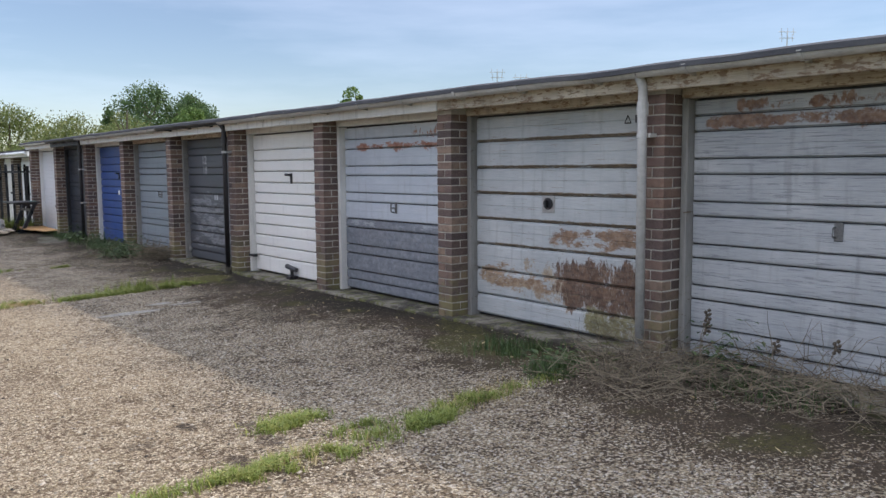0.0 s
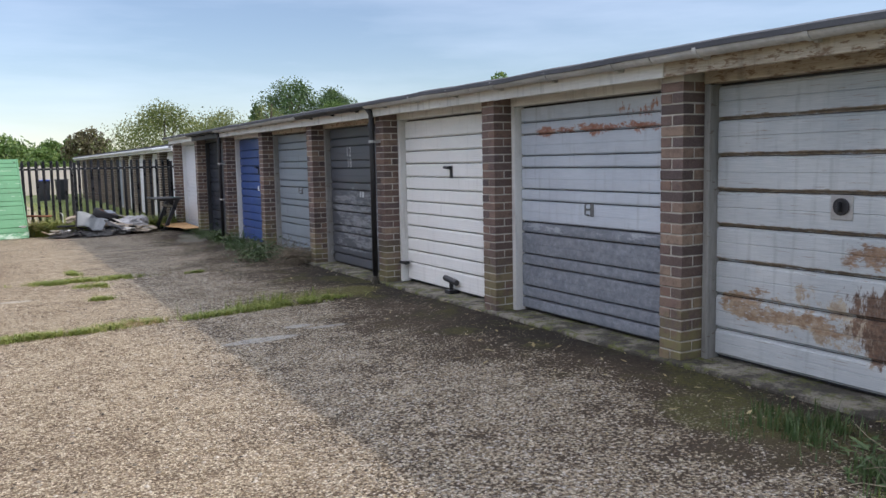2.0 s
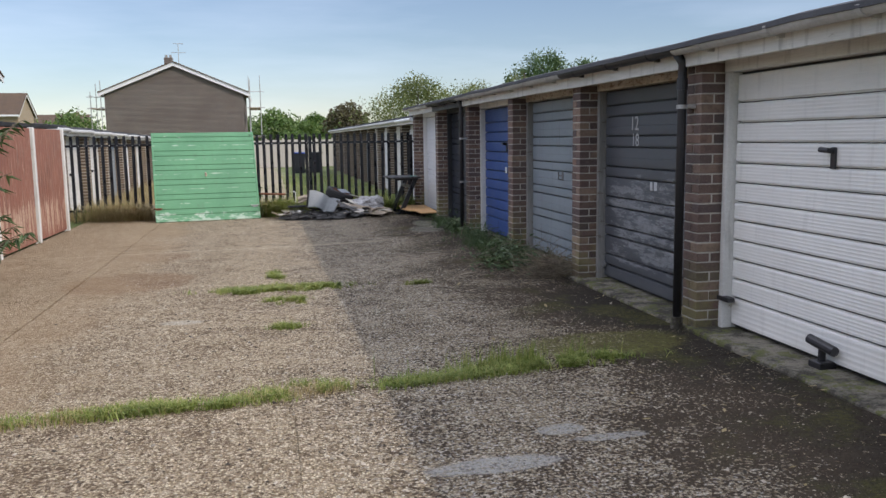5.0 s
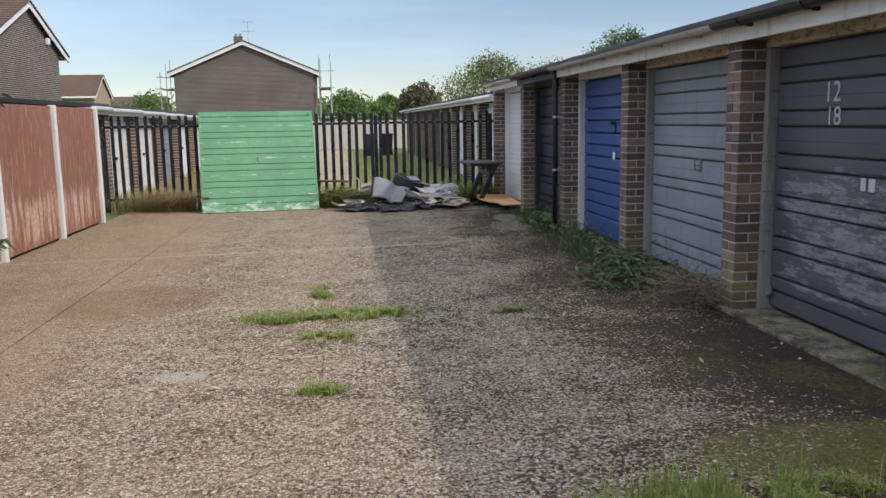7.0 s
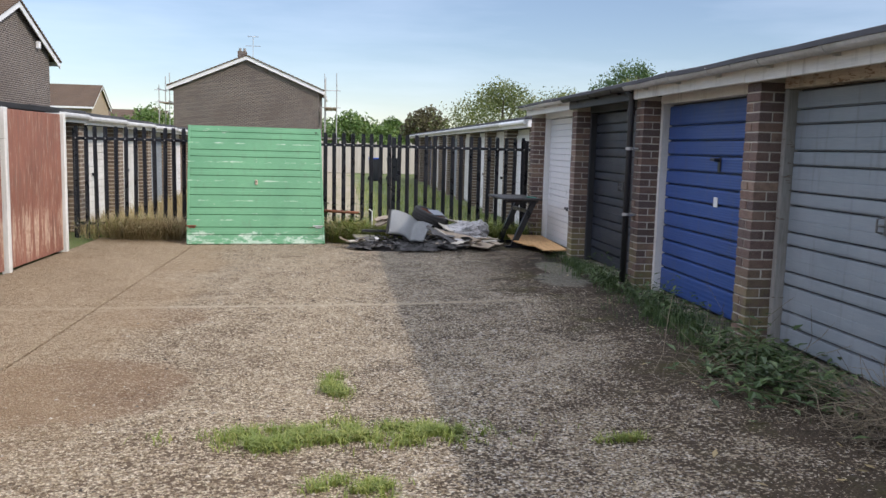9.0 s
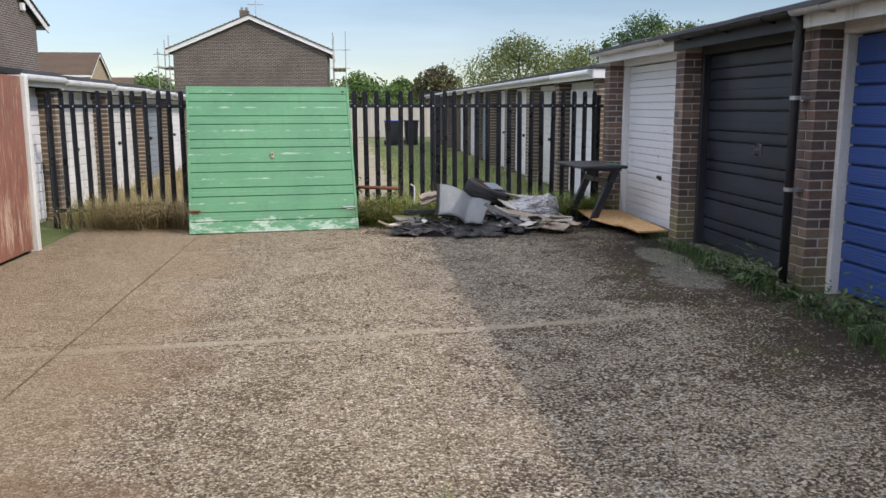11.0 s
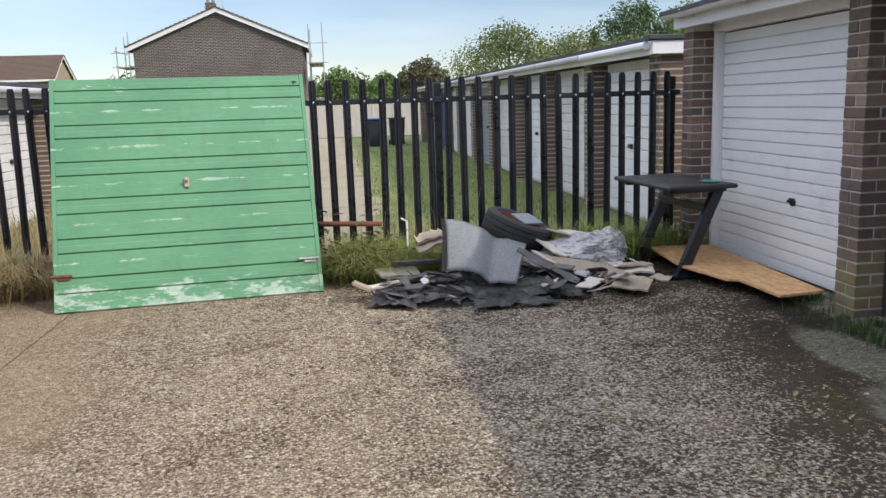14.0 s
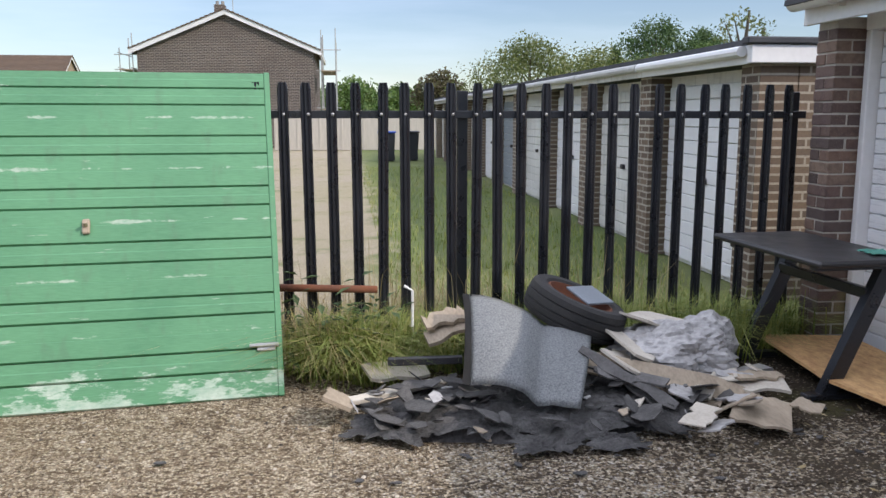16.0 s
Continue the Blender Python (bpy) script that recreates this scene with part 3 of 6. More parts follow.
def tube(bm, pts, r0, r1=None, seg=8, cap=True):
    r1 = r0 if r1 is None else r1
    pts = [Vector(p) for p in pts]
    rings = []
    for i, p in enumerate(pts):
        d = (pts[min(i + 1, len(pts) - 1)] - pts[max(i - 1, 0)]).normalized()
        u = d.cross(Vector((0, 0, 1)) if abs(d.z) < 0.9 else Vector((1, 0, 0))).normalized()
        w = d.cross(u)
        r = r0 + (r1 - r0) * i / (len(pts) - 1)
        rings.append([bm.verts.new(p + (u * math.cos(t) + w * math.sin(t)) * r) for t in (2 * math.pi * j / seg for j in range(seg))])
    for a, b in zip(rings, rings[1:]):
        for j in range(seg):
            bm.faces.new((a[j], a[(j + 1) % seg], b[(j + 1) % seg], b[j]))
    if cap:
        bm.faces.new(rings[0]), bm.faces.new(rings[-1])
    return bm


def extrude_y(bm, outline, y0, y1):
    """A closed (x, z) outline drawn out along y."""
    a = [bm.verts.new((x, y0, z)) for x, z in outline]
    b = [bm.verts.new((x, y1, z)) for x, z in outline]
    n = len(outline)
    for i in range(n):
        bm.faces.new((a[i], a[(i + 1) % n], b[(i + 1) % n], b[i]))
    bm.faces.new(a), bm.faces.new(b)
    return bm


def plate(bm, outline, z0, z1, m=None):
    """A flat (x, y) outline with thickness."""
    a = [bm.verts.new((x, y, z0)) for x, y in outline]
    b = [bm.verts.new((x, y, z1)) for x, y in outline]
    n = len(outline)
    for i in range(n):
        bm.faces.new((a[i], a[(i + 1) % n], b[(i + 1) % n], b[i]))
    bm.faces.new(a), bm.faces.new(b)
    if m is not None:
        bmesh.ops.transform(bm, matrix=m, verts=a + b)
    return bm


def BM():
    return bmesh.new()


def gz(x, y):
    """The yard's height: it falls a little along the walk and rises towards the garages."""
    return -0.005 - 0.0045 * (min(max(y, -6.0), 23.0) - 6.0) + 0.02 * max(0.0, min(x, 4.9) - 2.5)


def quads(name, verts, faces, material, label, category, kind="stuff", parent=None):
    me = bpy.data.meshes.new(name)
    me.from_pydata(verts, [], faces)
    me.materials.append(material)
    ob = new(name, me)
    if parent:
        adopt(ob, parent)
        return tagged(ob, label)
    return tagged(ob, label, category, kind=kind)


# ---- ground ----
bm = BM()
R = 600.0
bmesh.ops.create_grid(bm, x_segments=40, y_segments=40, size=R, matrix=Matrix.Translation((0, 100, -0.115)))
solo("ground", bm, M["field"], "rough grass and bare earth beyond the yard", "ground", kind="structure")

yard = thing("yard_paving", (1.5, 10, -0.1), "worn exposed-aggregate concrete yard laid in slabs", "paving", kind="structure")
bm = BM()
vs = [bm.verts.new((x, y, gz(x, y) - 0.02)) for y in (-14.0, 6.0, 23.45) for x in (-1.95, 2.5, 4.9)]
for j in range(2):
    for i in range(2):
        bm.faces.new((vs[j * 3 + i], vs[j * 3 + i + 1], vs[j * 3 + i + 4], vs[j * 3 + i + 3]))
part("joint_filling", bm, M["sand"], yard, "sandy filling of the slab joints")
ROWS_Y = [-14.0, -7.1, -3.5, 0.1, 3.72, 6.95, 10.28, 14.08, 17.72, 21.4, 23.45]
COLS_X = [(-1.95, -0.390, "side_slab"), (-0.372, 1.834, "yard"), (1.837, 4.86, "yard")]
for (x0, x1, kind) in COLS_X:
    for y0, y1 in zip(ROWS_Y, ROWS_Y[1:]):
        bm = BM()
        nx, ny = (5, 5)
        g = 0.006
        grid = [[bm.verts.new((x0 + (x1 - x0) * i / nx, y0 + g + (y1 - y0 - 2 * g) * j / ny, 0)) for i in range(nx + 1)] for j in range(ny + 1)]
        for row in grid:
            for v in row:
                v.co.z = gz(v.co.x, v.co.y) + 0.006 * noise.noise(v.co * 0.9)
        for j in range(ny):
            for i in range(nx):
                bm.faces.new((grid[j][i], grid[j][i + 1], grid[j + 1][i + 1], grid[j + 1][i]))
        rim = [e for e in bm.edges if e.is_boundary]
        ex = bmesh.ops.extrude_edge_only(bm, edges=rim)
        for v in ex["geom"]:
            if isinstance(v, bmesh.types.BMVert):
                v.co.z -= 0.07
        part("concrete_slab", bm, M[kind], yard)

# concrete strip under the doors, in one length for each bay
apron = thing("threshold_strip", (5.0, 10, 0), "mossy concrete threshold strip along the garage doors", "threshold", kind="structure")
for k in range(-4, 7):
    a, b = bay(k)
    bm = BM()
    z = max(gz(4.8, a), gz(4.8, b)) + 0.014
    box(bm, 4.875, 5.6, a - PIER / 2 + 0.004, b + PIER / 2 - 0.004, -0.12, z + 0.005, 0.012)
    part("threshold_length", bm, M["apron"], apron)

# ---- the garage row ----
ROOF_Z = 2.197
bm = BM()
outline = [(4.70, ROOF_Z - 0.045), (4.705, ROOF_Z - 0.01), (4.78, ROOF_Z + 0.012), (10.2, ROOF_Z - 0.12), (10.2, ROOF_Z - 0.24), (4.83, ROOF_Z - 0.06)]
ys = [-5.0 + 0.31 * i for i in range(93)]
ys[-1] = 23.52
rings = []
for y in ys:
    wob = 0.018 * noise.noise(Vector((y * 1.3, 3.1, 0))) + 0.012 * noise.noise(Vector((y * 0.4, 0.4, 0)))
    rings.append([bm.verts.new((x + (0.012 * noise.noise(Vector((y * 3, x, 1))) if x < 4.8 else 0), y, z + wob)) for x, z in outline])
for p, q in zip(rings, rings[1:]):
    for i in range(6):
        bm.faces.new((p[i], p[(i + 1) % 6], q[(i + 1) % 6], q[i]))
bm.faces.new(rings[0]), bm.faces.new(rings[-1])
solo("roof", bm, M["felt"], "dark felted flat roof over the garage row", "roof", kind="structure")

bm = BM()
box(bm, 10.0, 10.18, -5.0, 23.45, -0.1, 2.04)
solo("wall_back", bm, M["brick_far"], "brown brick back wall of the garages", "wall", kind="structure")
bm = BM()
box(bm, 5.34, 10.0, 23.24, 23.46, -0.1, 2.08)
solo("wall_end", bm, M["brick_far_x"], "brown brick end wall of the garages", "wall", kind="structure")
bm = BM()
box(bm, 5.34, 10.0, -5.0, -4.8, -0.1, 2.08)
solo("wall_start", bm, M["brick_far_x"], "brown brick end wall of the garages", "wall", kind="structure")


def shared(bm, name, material):
    return finish(bm, name, material)


def brick_mesh(lx, ly, lz):
    bm = BM()
    box(bm, -lx / 2, lx / 2, -ly / 2, ly / 2, -lz / 2, lz / 2, 0.004)
    return shared(bm, "brick", M["brick"])


STRETCH = brick_mesh(0.1025, 0.215, 0.065)
HEAD = brick_mesh(0.215, 0.1025, 0.065)
BACK = brick_mesh(0.1025, 0.1025, 0.065)
RNG = random.Random(5)
PIER_X = 4.925


def pier(y0, label):
    """A pier one brick wide: its mortar core, then each brick a little proud of it."""
    ob = thing("brick_pier", (PIER_X, y0 + PIER / 2, 0), label, "pier", "piers of the garage row", "structure")
    bm = BM()
    box(bm, PIER_X + 0.006, PIER_X + 0.42, y0 + 0.006, y0 + PIER - 0.006, -0.1, 2.06)
    part("mortar_core", bm, M["mortar"], ob, "pale mortar between the bricks")
    return ob


def lay(ob, y0):
    z = gz(4.9, y0) + 0.012 + 0.0325
    course = 0
    while z < 2.03:
        yc, yl, yr = y0 + PIER / 2, y0 + 0.0535, y0 + PIER - 0.0535
        if course % 2:
            row = ((STRETCH, PIER_X + 0.05125, yc), (STRETCH, PIER_X + 0.1638, yc), (STRETCH, PIER_X + 0.2763, yc))
        else:
            row = ((HEAD, PIER_X + 0.1075, yl), (HEAD, PIER_X + 0.1075, yr), (BACK, PIER_X + 0.2763, yl), (BACK, PIER_X + 0.2763, yr))
        for me, x, y in row:
            br = new("brick", me)
            br.matrix_basis = pose(x + RNG.uniform(-0.003, 0.002), y + RNG.uniform(-0.002, 0.002), z + RNG.uniform(-0.001, 0.001), 0, 0, RNG.uniform(-0.5, 0.5))
            adopt(br, ob)
        z += 0.075
        course += 1


PIERS = []
for k in range(-4, 7):
    a, b = bay(k)
    PIERS.append((pier(b, "brown brick pier with pale mortar joints, green at its foot"), b))


def strip_mesh(w, h, style):
    """One horizontal rib of a pressed up-and-over door; it faces -x, from y = 0 to w and z = 0 to h."""
    if style == "wide":
        o = [(0.02, 0), (0.014, 0), (0.014, 0.006), (-0.011, 0.020), (-0.012, h * 0.52), (-0.007, h * 0.54), (-0.012, h * 0.56), (-0.011, h - 0.022), (-0.002, h - 0.016), (-0.002, h - 0.008), (0.014, h), (0.02, h)]
    elif style == "shallow":
        o = [(0.02, 0), (0.006, 0), (0.006, 0.004), (-0.012, 0.011), (-0.013, h * 0.5), (-0.012, h - 0.003), (-0.006, h), (0.02, h)]
    elif style == "fine":
        o = [(0.02, 0), (0.014, 0.001), (0.014, 0.006), (-0.011, 0.012)]
        n = 5
        for i in range(n):
            z0 = 0.012 + (h - 0.025) * i / n
            o += [(-0.012, z0 + 0.003), (-0.0135, z0 + (h - 0.025) / n * 0.6), (-0.012, z0 + (h - 0.025) / n - 0.002)]
        o += [(-0.010, h - 0.008), (0.006, h - 0.002), (0.02, h)]
    elif h > 0.15:
        o = [(0.02, 0), (0.016, 0.001), (0.016, 0.005), (-0.010, 0.010), (-0.013, h * 0.25), (-0.013, h * 0.5 - 0.004), (-0.010, h * 0.5), (-0.0135, h * 0.5 + 0.002), (-0.013, h * 0.75), (-0.012, h - 0.004), (0.016, h - 0.001), (0.02, h)]
    else:
        o = [(0.02, 0), (0.016, 0.001), (0.016, 0.005), (-0.010, 0.010), (-0.013, h * 0.25), (-0.013, h * 0.75), (-0.012, h - 0.004), (0.016, h - 0.001), (0.02, h)]
    bm = BM()
    extrude_y(bm, o, 0, w)
    return bm


DOOR_X = 5.20


def lever(ob, y, z, kind):
    bm = BM()
    if kind == "tee":
        box(bm, -0.010, 0.0, -0.030, 0.012, -0.06, 0.055, 0.004)
        tube(bm, [(-0.005, 0.03, 0.05), (-0.045, 0.03, 0.04), (-0.045, 0.03, -0.04), (-0.005, 0.03, -0.05)], 0.008)
        tube(bm, [(-0.01, 0.0, 0.0), (-0.045, 0.03, 0.0)], 0.008)
        mat, lab = M["dull_handle"], "dull metal handle"
    elif kind == "black":
        box(bm, -0.014, 0.0, -0.026, 0.026, -0.085, 0.05, 0.005)
        tube(bm, [(-0.012, 0, 0.025), (-0.05, 0, 0.03), (-0.055, 0.07, 0.035)], 0.017)
        mat, lab = M["gutter_black"], "black lever handle"
    elif kind == "small":
        tube(bm, [(0.004, 0, 0), (-0.02, 0, 0)], 0.03, seg=12)
        tube(bm, [(-0.018, 0, 0), (-0.05, 0.0, 0.01), (-0.05, -0.035, 0.03)], 0.011)
        mat, lab = M["gutter_black"], "small black turn handle"
    elif kind == "round":
        tube(bm, [(0.004, 0, 0), (-0.016, 0, 0)], 0.052, seg=16)
        box(bm, -0.05, -0.012, -0.008, 0.008, -0.03, 0.03, 0.004)
        mat, lab = M["gutter_black"], "round black lock with a pale plate"
    else:
        box(bm, -0.008, 0.0, -0.03, 0.03, -0.06, 0.06, 0.003)
        tube(bm, [(-0.005, 0.02, 0.03), (-0.04, 0.02, 0.025), (-0.045, 0.02, -0.03), (-0.005, 0.02, -0.035)], 0.006)
        mat, lab = M["dull_handle"], "thin metal pull handle"
    bmesh.ops.translate(bm, verts=bm.verts[:], vec=(DOOR_X - 0.012, y, z))
    return part("handle", bm, mat, ob, lab)


# heights of the grooves of two pressed patterns: wide and narrow ribs in turn, and even ribs
PAIRED = (1.829, 1.717, 1.522, 1.412, 1.216, 1.110, 0.908, 0.806, 0.606, 0.502, 0.303, 0.192)
EVEN = (1.759, 1.609, 1.464, 1.310, 1.165, 1.020, 0.877, 0.730, 0.580, 0.432, 0.286)


def garage_door(k, cuts, style, mat, label, top=1.975, frame_mat="grey_wood", gap=0.006):
    a, b = bay(k)
    z0 = gz(4.8, (a + b) / 2) + 0.036
    fw = 0.058
    fr = thing("door_frame", (5.15, (a + b) / 2, z0), "weathered timber frame round a garage door", "door frame", "frames of the garage row")
    for nm, y0, y1 in (("jamb", a + 0.004, a + fw), ("jamb", b - fw, b - 0.004)):
        bm = BM()
        box(bm, DOOR_X - 0.09, DOOR_X + 0.04, y0, y1, z0 - 0.02, top + 0.002, 0.006)
        part(nm, bm, M[frame_mat], fr)
    bm = BM()
    box(bm, DOOR_X - 0.095, DOOR_X + 0.04, a + 0.004, b - 0.004, top + 0.004, 2.10, 0.006)
    part("head", bm, M[frame_mat if frame_mat != "grey_wood" else "flaky"], fr)
    ob = thing("garage_door", (DOOR_X, (a + b) / 2, z0), label, "garage door", "doors of the garage row")
    w = b - a - 2 * fw - 0.012
    zb, zt = z0 + 0.012, top - 0.008
    if isinstance(cuts, int):
        cuts = [zt + (zb - zt) * i / cuts for i in range(1, cuts)]
    levels = [zb, *sorted(cuts), zt]
    made = {}
    for lo, hi in zip(levels, levels[1:]):
        h = round(hi - lo, 3)
        if h not in made:
            made[h] = finish(strip_mesh(w, h - gap, style), "panel", mat)
        p = new("panel", made[h])
        p.matrix_basis = Matrix.Translation((DOOR_X, a + fw + 0.006, lo))
        adopt(p, ob)
    bm = BM()
    box(bm, DOOR_X + 0.021, DOOR_X + 0.04, a + fw, b - fw, z0, top)
    part("backing", bm, M["dark_wood"], ob, "dark back of the door")
    return ob, a + fw, b - fw, z0


d, y0, y1, z0 = garage_door(-4, PAIRED, "plain", M["door_slate"], "blue-grey ribbed metal garage door")
d, y0, y1, z0 = garage_door(-3, PAIRED, "plain", M["door_white"], "white ribbed metal garage door")
d, y0, y1, z0 = garage_door(-2, [z + 0.025 - 0.006 * (1.83 - z) for z in PAIRED], "plain", M["door_weathered"], "weathered white ribbed garage door, rusting along the top")
lever(d, y0 + 1.0, 1.07, "pull")
d, y0, y1, z0 = garage_door(-1, (1.733, 1.487, 1.249, 1.007, 0.767, 0.526, 0.284), "wide", M["door_rusty"], "pale ribbed garage door with wide brown rust stains")
lever(d, y0 + 1.13, 1.175, "round")
bm = BM()
box(bm, DOOR_X - 0.017, DOOR_X - 0.0125, y0 + 1.055, y0 + 1.205, 1.095, 1.245, 0.002)
part("lock_plate", bm, M["steel"], d, "worn square lock plate")
for yy in (0.145, 0.185):
    bm = BM()
    box(bm, DOOR_X - 0.0165, DOOR_X - 0.0135, y0 + yy, y0 + yy + 0.012, 1.83, 1.89)
    part("painted_mark", bm, M["ink"], d, "small black painted mark")
bm = BM()
tri = [(0.24, 1.83), (0.30, 1.83), (0.27, 1.89)]
for p, q in zip(tri, tri[1:] + tri[:1]):
    tube(bm, [(DOOR_X - 0.015, y0 + p[0], p[1]), (DOOR_X - 0.015, y0 + q[0], q[1])], 0.004, seg=4)
part("painted_mark", bm, M["ink"], d, "small black painted triangle")
d, y0, y1, z0 = garage_door(0, PAIRED, "plain", M["door_grey"], "grey ribbed garage door, darker below, rusty near the top", frame_mat="white_wood")
lever(d, y0 + 1.02, 1.06, "tee")
d, y0, y1, z0 = garage_door(1, EVEN, "fine", M["door_white"], "white ribbed garage door with black handle and floor lock", frame_mat="white_wood")
lever(d, y0 + 1.0, 1.385, "black")
lock = thing("floor_lock", (5.13, y0 + 0.86, z0), "black steel floor lock fixed before a white garage door", "door lock")
bm = BM()
box(bm, 5.08, 5.20, y0 + 0.90, y0 + 1.02, z0 - 0.02, z0 + 0.03, 0.006)
part("base_plate", bm, M["gutter_black"], lock)
bm = BM()
box(bm, 5.115, 5.155, y0 + 0.94, y0 + 0.98, z0 + 0.0, z0 + 0.12, 0.008)
part("stem", bm, M["gutter_black"], lock)
bm = BM()
tube(bm, [(5.135, y0 + 0.84, z0 + 0.115), (5.12, y0 + 1.07, z0 + 0.15)], 0.032, seg=12)
part("lock_bar", bm, M["gutter_black"], lock)
bm = BM()
box(bm, 5.10, 5.16, y1 - 0.10, y1 + 0.16, z0 + 0.20, z0 + 0.235, 0.004)
solo("hasp", bm, M["gutter_black"], "black steel hasp at the foot of a white garage door", "hasp")
d, y0, y1, z0 = garage_door(2, PAIRED, "plain", M["door_dark"], "black chalk-marked ribbed garage door with faded white numerals", frame_mat="grey_wood")
bm = BM()
tube(bm, [(5.15, y1 - 0.035, z0 + 0.14), (5.17, y1 - 0.035, z0 + 0.14)], 0.04, seg=12)
part("padlock", bm, M["steel"], d, "small round steel padlock")


def words(text, size, y, z, x, mat, parent, label, name="numeral"):
    """Lettering on a door that faces -x; it starts at y and runs towards -y."""
    cu = bpy.data.curves.new("numeral", "FONT")
    cu.body, cu.size, cu.extrude = text, size, 0.0006
    tmp = bpy.data.objects.new("numeral_tmp", cu)
    scene.collection.objects.link(tmp)
    me = bpy.data.meshes.new_from_object(tmp.evaluated_get(bpy.context.evaluated_depsgraph_get()))
    bpy.data.objects.remove(tmp)
    me.materials.clear()
    me.materials.append(mat)
    ob = new(name, me)
    ob.matrix_basis = Matrix.Translation((x, y, z)) @ Matrix(((0, 0, -1, 0), (-1, 0, 0, 0), (0, 1, 0, 0), (0, 0, 0, 1)))
    return tagged(adopt(ob, parent), label)


words("12", 0.19, y1 - 0.60, 1.575, DOOR_X - 0.0165, M["chalk"], d, "faded white painted numerals")
words("18", 0.17, y1 - 0.63, 1.425, DOOR_X - 0.0165, M["chalk"], d, "faded white painted numerals")
bm = BM()
box(bm, DOOR_X - 0.018, DOOR_X - 0.013, y0 + 0.94, y0 + 1.0, 1.02, 1.10, 0.002)
box(bm, DOOR_X - 0.018, DOOR_X - 0.013, y0 + 1.03, y0 + 1.08, 1.02, 1.10, 0.002)
part("number_plate", bm, M["chalk"], d, "two small worn pale plates")
d, y0, y1, z0 = garage_door(3, PAIRED, "plain", M["door_slate"], "blue-grey ribbed garage door, green with moss below", frame_mat="grey_wood")
lever(d, y0 + 0.95, 1.06, "tee")
d, y0, y1, z0 = garage_door(4, EVEN, "fine", M["door_blue"], "bright blue ribbed garage door with black handle", frame_mat="white_wood")
lever(d, y0 + 0.88, 1.40, "black")
bm = BM()
box(bm, DOOR_X - 0.022, DOOR_X - 0.013, y0 + 0.87, y0 + 0.95, 1.00, 1.09, 0.003)
part("lock_plate", bm, M["upvc"], d, "small white lock plate")
d, y0, y1, z0 = garage_door(5, PAIRED, "plain", M["door_black"], "near-black ribbed garage door", frame_mat="dark_wood")
lever(d, y0 + 1.02, 1.06, "tee")
d, y0, y1, z0 = garage_door(6, 21, "shallow", M["door_end"], "clean white ribbed garage door in a white frame", frame_mat="upvc", gap=0.0005)
lever(d, y0 + 0.92, 0.60, "small")

# fascia boards, gutters and pipes, bay by bay
FASCIA = {-4: "flaky", -3: "flaky", -2: "flaky", -1: "flaky", 0: "white_wood", 1: "white_wood", 2: "white_wood", 3: "white_wood", 4: "white_wood", 5: "dark_wood", 6: "upvc"}
GUTTER = {-4: "gutter_grey", -3: "gutter_grey", -2: "gutter_grey", -1: "gutter_grey", 0: "gutter_grey", 1: "gutter_grey", 2: "gutter_black", 3: "gutter_grey", 4: "gutter_grey", 5: "gutter_black", 6: "upvc"}


def gutter(y0, y1, mat, label):
    ob = thing("gutter", (4.79, (y0 + y1) / 2, 2.10), label, "gutter", "gutters of the garage row")
    r, t = 0.056, 0.005
    arc = [math.pi + math.pi * i / 10 for i in range(11)]
    o = [(4.765 + r * math.cos(q), 2.168 + r * math.sin(q)) for q in arc] + [(4.765 + (r - t) * math.cos(q), 2.168 + (r - t) * math.sin(q)) for q in reversed(arc)]
    bm = BM()
    extrude_y(bm, o, y0, y1)
    part("trough", bm, mat, ob, smooth=False)
    n = 3
    for i in range(n):
        y = y0 + (y1 - y0) * (i + 0.5) / n
        bm = BM()
        o2 = [(4.765 + (r + 0.007) * math.cos(q), 2.168 + (r + 0.007) * math.sin(q)) for q in arc] + [(4.765 + (r + 0.001) * math.cos(q), 2.168 + (r + 0.001) * math.sin(q)) for q in reversed(arc)]
        extrude_y(bm, o2, y - 0.016, y + 0.016)
        box(bm, 4.80, 4.842, y - 0.012, y + 0.012, 2.10, 2.15)
        part("bracket", bm, mat, ob)
    return ob


for k in range(-4, 7):
    a, b = bay(k)
    y0, y1 = a - PIER / 2 + 0.003, b + PIER / 2 - 0.003
    if k == 6:
        y1 = b + PIER + 0.03
    bm = BM()
    dz = RNG.uniform(-0.006, 0.006)
    box(bm, 4.842, 4.872, y0, y1, 2.022 + dz, 2.185, 0.004)
    solo("fascia_board", bm, M[FASCIA[k]], {"flaky": "cream-painted timber fascia board with flaking paint", "white_wood": "dirty white timber fascia board",
         "dark_wood": "black-painted timber fascia board", "upvc": "white plastic fascia board"}[FASCIA[k]], "fascia", "fascia boards of the garage row")
    bm = BM()
    box(bm, 4.874, 5.30, y0, y1, 2.104, 2.16)
    solo("soffit", bm, M["grey_wood" if k < 5 else FASCIA[k]], "greyed timber plate above a garage opening", "soffit", "soffits of the garage row", "structure")
    gutter(y0 + 0.002, y1 - 0.002, M[GUTTER[k]], {"gutter_grey": "weathered grey plastic half-round gutter", "gutter_black": "black plastic half-round gutter", "upvc": "white plastic half-round gutter"}[GUTTER[k]])


